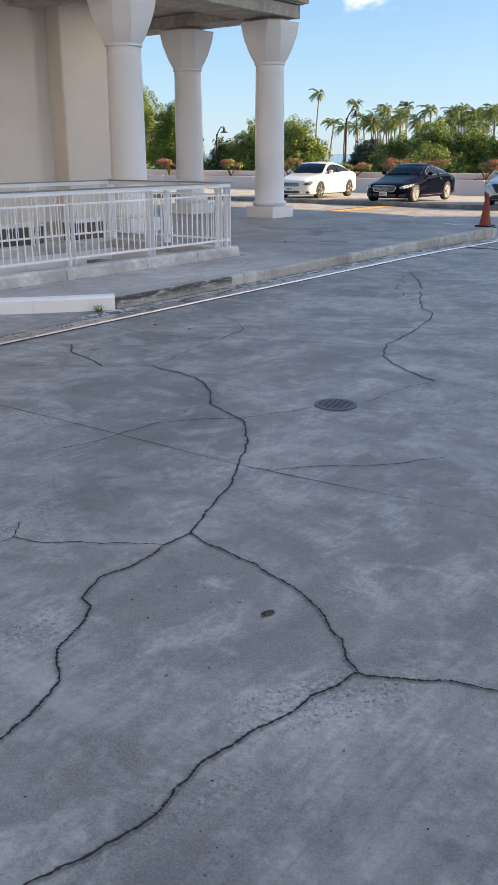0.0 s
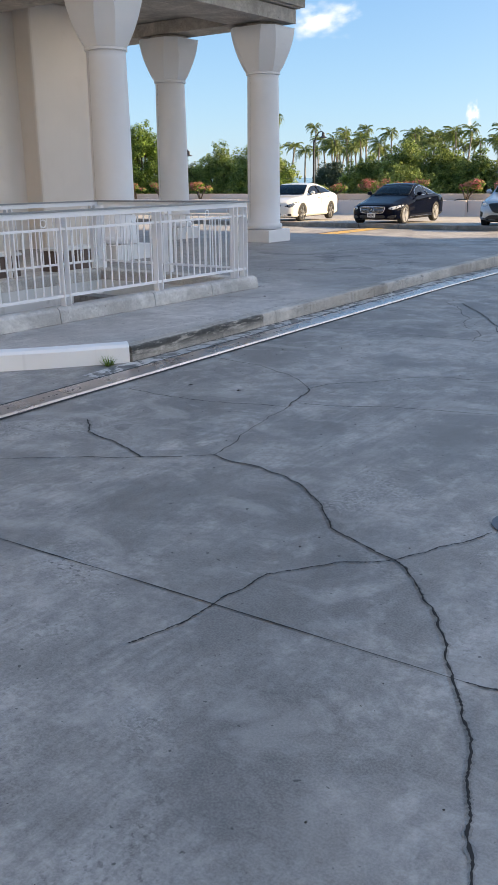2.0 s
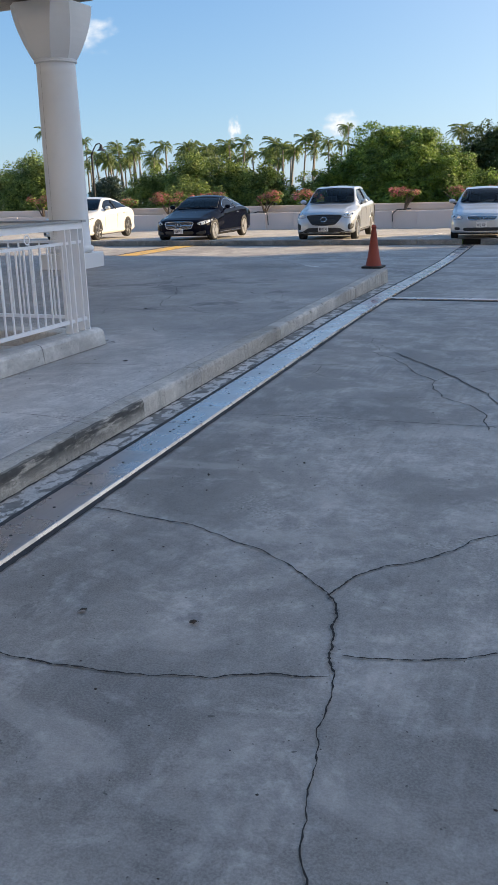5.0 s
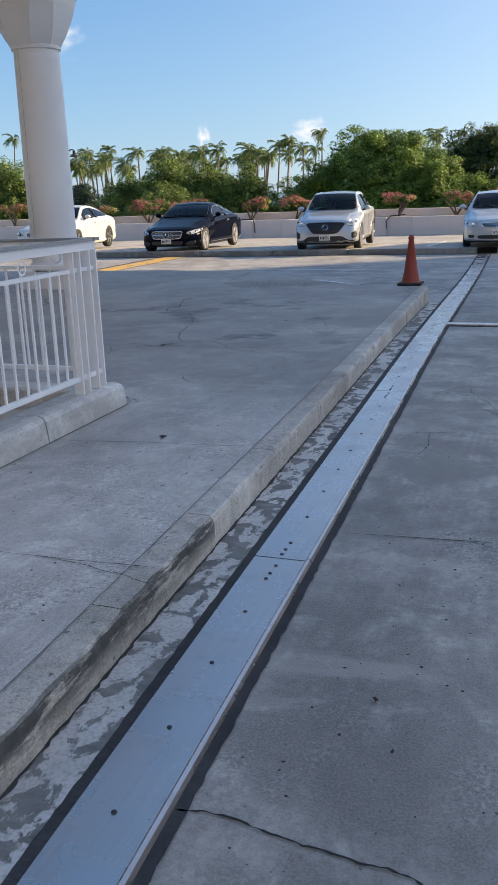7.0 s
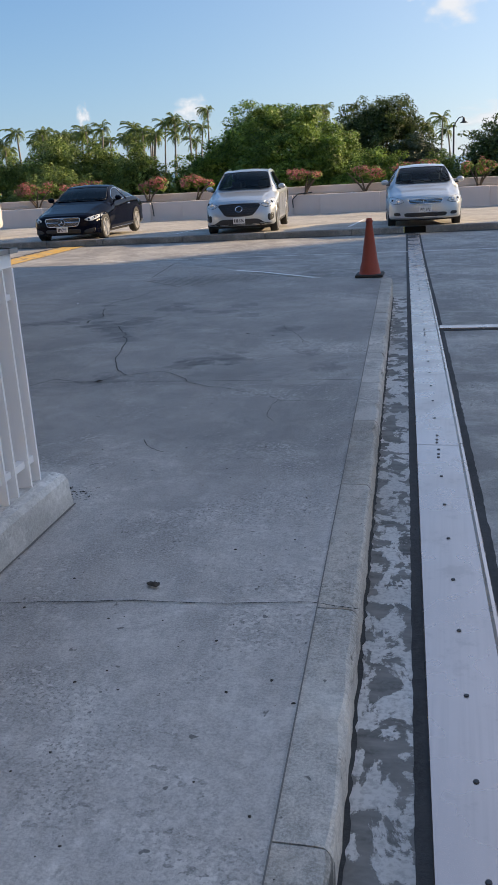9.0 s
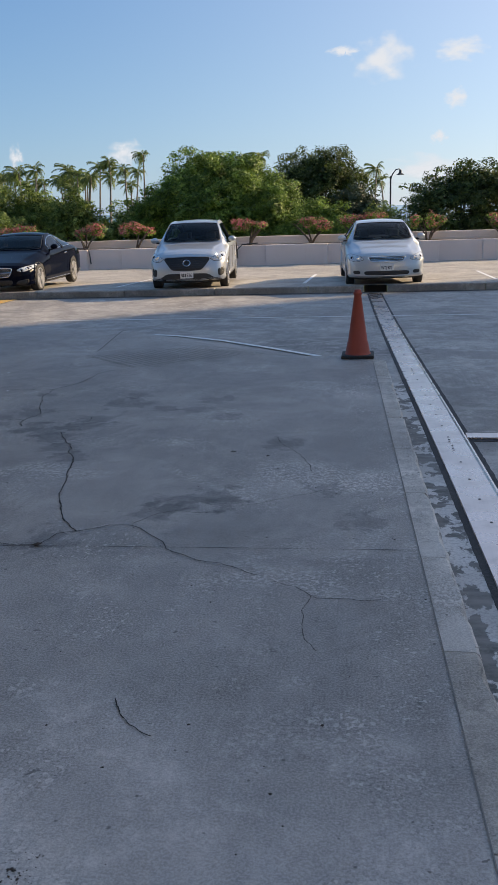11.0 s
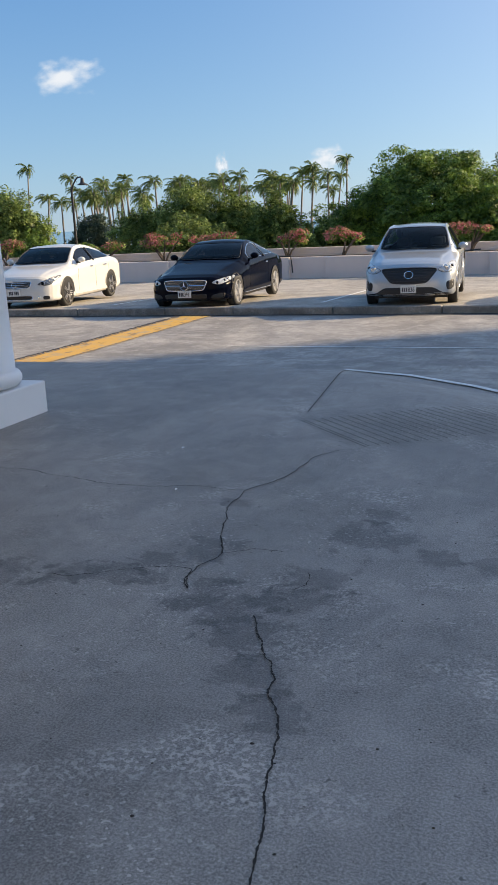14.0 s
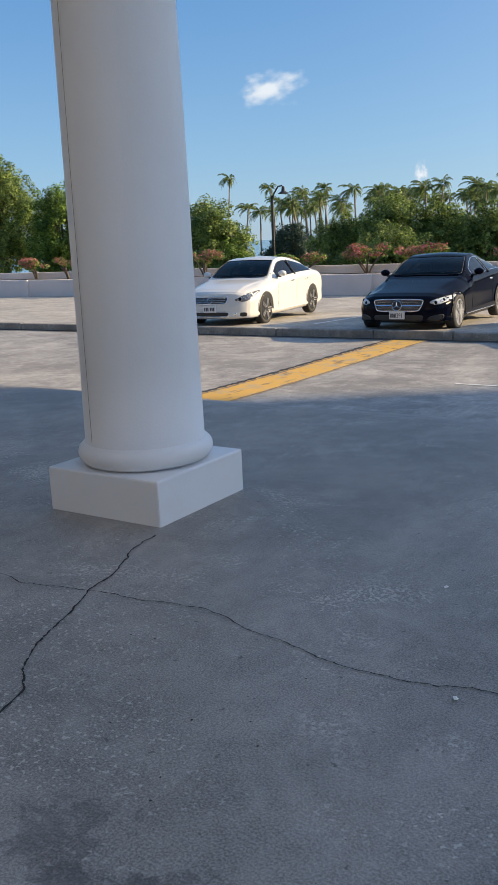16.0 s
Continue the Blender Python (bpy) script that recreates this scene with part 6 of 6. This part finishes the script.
        if spec.get("fog"):
            q = on(0, s * hw * spec["fog"][0], spec["fog"][1], 0.004)
            bm = bmesh.new()
            bmesh.ops.create_uvsphere(bm, u_segments=12, v_segments=8, radius=0.04, matrix=Matrix.Translation(q) @ Matrix.Diagonal((1, 0.4, 1, 1)))
            part("fog_lamp", bm, CHROME, c, smooth=True)
    low = skin("lower_intake", [(hw * a, z) for a, z in spec["lower"]] + [(-hw * a, z) for a, z in spec["lower"][::-1]], 0, BLACK_TRIM, 0.006, c, "black lower intake", (0.12, 0.25), spec.get("lower_trim"), 0.009)
    # number plate
    pz = spec["plate"]
    py = min(on(0, 0, pz + 0.07, 0).y, on(0, 0, pz - 0.07, 0).y) - 0.02
    npl = part("number_plate", box(bmesh.new(), -0.152, 0.152, py - 0.008, py + 0.03, pz - 0.076, pz + 0.076, 0.004), NUMBER, c, "white number plate")
    long = len(spec["digits"]) > 4
    for x0 in () if long else (-0.125, -0.085, -0.045) + (() if spec["digits"] else (0.02, 0.06, 0.10)):
        box_part("character", (x0, x0 + 0.028, py - 0.011, py - 0.008, pz - 0.045, pz + 0.035), INK, npl)
    if spec["digits"]:
        tc = bpy.data.curves.new("digits", "FONT")
        tc.body, tc.size, tc.extrude, tc.offset = spec["digits"], 0.10 if long else 0.12, 0.001, 0.0012
        to = new("digits", tc)
        me = bpy.data.meshes.new_from_object(to)
        bpy.data.objects.remove(to)
        me.materials.append(INK)
        dg = new("digits", me)
        dg.parent = npl
        dg.matrix_local = pose(-0.135 if long else -0.005, py - 0.010, pz - 0.045, 90, 0, 0) @ Matrix.Diagonal((0.66 if long else 0.72, 1, 1, 1))
    box_part("underbody", (-hw * 0.8, hw * 0.8, 0.5, L - 0.5, 0.16, zb + 0.05), BLACK_TRIM, c)
    return c


def paint_mat(name, colour, metal, rough=0.28, coat=0.8):
    m, nt, b = material(name, rough, metal, 0.04 if max(colour) < 0.05 else 0.5)
    c = blend(nt, cloudy(nt, place(nt), 350, 1, 0.3, 0.7), colour, tuple(v * 0.9 for v in colour))
    c = blend(nt, cloudy(nt, place(nt, (1, 1, 2)), 1.6, 4, 0.5, 0.8), c, tuple(v * 0.86 + 0.002 for v in colour), strength=0.3)
    nt.links.new(c, b.inputs["Base Color"])
    b.inputs["Coat Weight"].default_value = coat
    b.inputs["Coat Roughness"].default_value = 0.04
    return m


BLACK_CAR = paint_mat("black_car_paint", (0.002, 0.003, 0.009), 0.0, 0.12, 0.07)
WHITE_CAR = paint_mat("pearl_white_car_paint", (0.68, 0.67, 0.64), 0.0, 0.35)
SILVER_CAR = paint_mat("silver_car_paint", (0.50, 0.525, 0.55), 0.55, 0.32)
PALE_CAR = paint_mat("pale_blue_silver_paint", (0.50, 0.53, 0.56), 0.5, 0.32)

COUPE = dict(size=(4.83, 1.90, 1.43), hood_front=0.70, cowl_z=0.97, tail_z=1.00, cowl_y=1.55, roof_front=2.35, roof_rear=2.95, glass_end=4.35, sill=0.18, belt=0.96, axle=0.84, base=2.87, wheel=0.34, pillar=0.95, lean=0.10, bow=0.34,
             grille=(0.525, 0.21, 0.50), grille_taper=0.84, bars=0, bar_mat=RIM, surround=CHROME, studs=True, cross_bar=True, emblem=0.092, lamp=((0.62, 0.56), (0.80, 0.52), (0.955, 0.60), (0.97, 0.69), (0.86, 0.67), (0.66, 0.61)), reflectors=((0.74, 0.57, 0.03), (0.86, 0.61, 0.03)),
             intake=((0.58, 0.24), (0.86, 0.22), (0.90, 0.36), (0.64, 0.32)), lower=((0.50, 0.21), (0.53, 0.35)), plate=0.345, handles=(3.0,), seams=(1.72, 3.15), sill_mat=CHROME, window_trim=CHROME, glass_tail=0.55, spokes=5, digits="391")
SUV = dict(size=(4.54, 1.84, 1.62), hood_front=0.86, cowl_z=1.05, tail_z=1.12, cowl_y=1.28, roof_front=2.0, roof_rear=3.7, glass_end=4.40, sill=0.22, belt=1.04, axle=0.88, base=2.70, wheel=0.355, pillar=0.42, lean=0.16,
           grille=(0.63, 0.27, 0.56), grille_taper=0.62, bars=5, bar_mat=IRON, bar_r=0.008, surround=BLACK_TRIM, emblem=0.085, emblem_z=0.65, emblem_flat=0.8, lamp=((0.58, 0.74), (0.74, 0.67), (0.93, 0.70), (0.97, 0.84), (0.90, 0.89), (0.72, 0.80)), reflectors=((0.77, 0.765, 0.062), (0.89, 0.79, 0.03)),
           intake=((0.80, 0.33), (0.94, 0.36), (0.95, 0.55), (0.78, 0.50)), lower=((0.40, 0.20), (0.90, 0.21), (0.90, 0.27), (0.70, 0.30), (0.52, 0.41)), plate=0.375, handles=(2.3, 3.15), seams=(1.42, 2.42, 3.3), handle_mat=SILVER_CAR, glass_tail=0.25, spokes=5, digits="836", glass=CLEAR_GLASS)
SEDAN = dict(size=(4.80, 1.795, 1.49), hood_front=0.77, cowl_z=0.98, tail_z=1.05, cowl_y=1.25, roof_front=1.98, roof_rear=3.25, glass_end=4.2, sill=0.20, belt=0.98, axle=0.92, base=2.72, wheel=0.32, pillar=0.5,
             grille=(0.63, 0.11, 0.42), grille_taper=0.86, bars=3, bar_mat=CHROME, surround=CHROME, emblem=0.05, lamp=((0.56, 0.62), (0.78, 0.57), (0.95, 0.62), (0.97, 0.73), (0.88, 0.75), (0.66, 0.70)), reflectors=((0.72, 0.645, 0.045), (0.87, 0.665, 0.03)),
             intake=((0.66, 0.30), (0.84, 0.30), (0.85, 0.38), (0.68, 0.38)), lower=((0.56, 0.27), (0.58, 0.37)), plate=0.45, handles=(2.25, 3.15), seams=(1.45, 2.5, 3.4), sill_mat=PALE_CAR, handle_mat=PALE_CAR, window_trim=CHROME, spokes=7, digits="WTJ 970", glass=CLEAR_GLASS)
SPORT = dict(size=(4.84, 1.86, 1.47), hood_front=0.79, cowl_z=0.98, tail_z=1.06, cowl_y=1.42, roof_front=2.2, roof_rear=3.1, glass_end=4.4, sill=0.18, belt=0.99, axle=0.98, base=2.776, wheel=0.345, pillar=0.62, bow=0.32,
             grille=(0.60, 0.14, 0.42), grille_taper=0.9, bars=3, bar_mat=CHROME, surround=CHROME, emblem=0.06, lamp=((0.58, 0.60), (0.80, 0.56), (0.93, 0.60), (0.975, 0.78), (0.90, 0.76), (0.72, 0.66)), lamp_mat=LAMP_DARK, reflectors=((0.72, 0.62, 0.04), (0.87, 0.665, 0.045)),
             intake=((0.72, 0.24), (0.86, 0.24), (0.87, 0.33), (0.72, 0.33)), fog=(0.62, 0.29), lower=((0.46, 0.25), (0.48, 0.35)), lower_trim=CHROME, plate=0.42, handles=(2.5, 3.4), seams=(1.65, 2.75, 3.6), sill_mat=WHITE_CAR, handle_mat=CHROME, mirror_mat=WHITE_CAR, glass_tail=0.5, rim_mat=RIM_DARK, spokes=5, digits="")
car((-14.85, 28.02, deck_z(30)), 2.2, BLACK_CAR, COUPE, "black two-door coupe with chrome star grille parked at the kerb")
car((-9.98, 28.02, deck_z(30)), 5, SILVER_CAR, SUV, "silver compact SUV with black grille parked at the kerb")
car((-5.30, 28.0, deck_z(30)), 4.5, PALE_CAR, SEDAN, "pale silver blue family sedan parked beside the drain")
car((-19.38, 28.2, deck_z(30)), 7, WHITE_CAR, SPORT, "pearl white sports sedan with dark tinted windows")
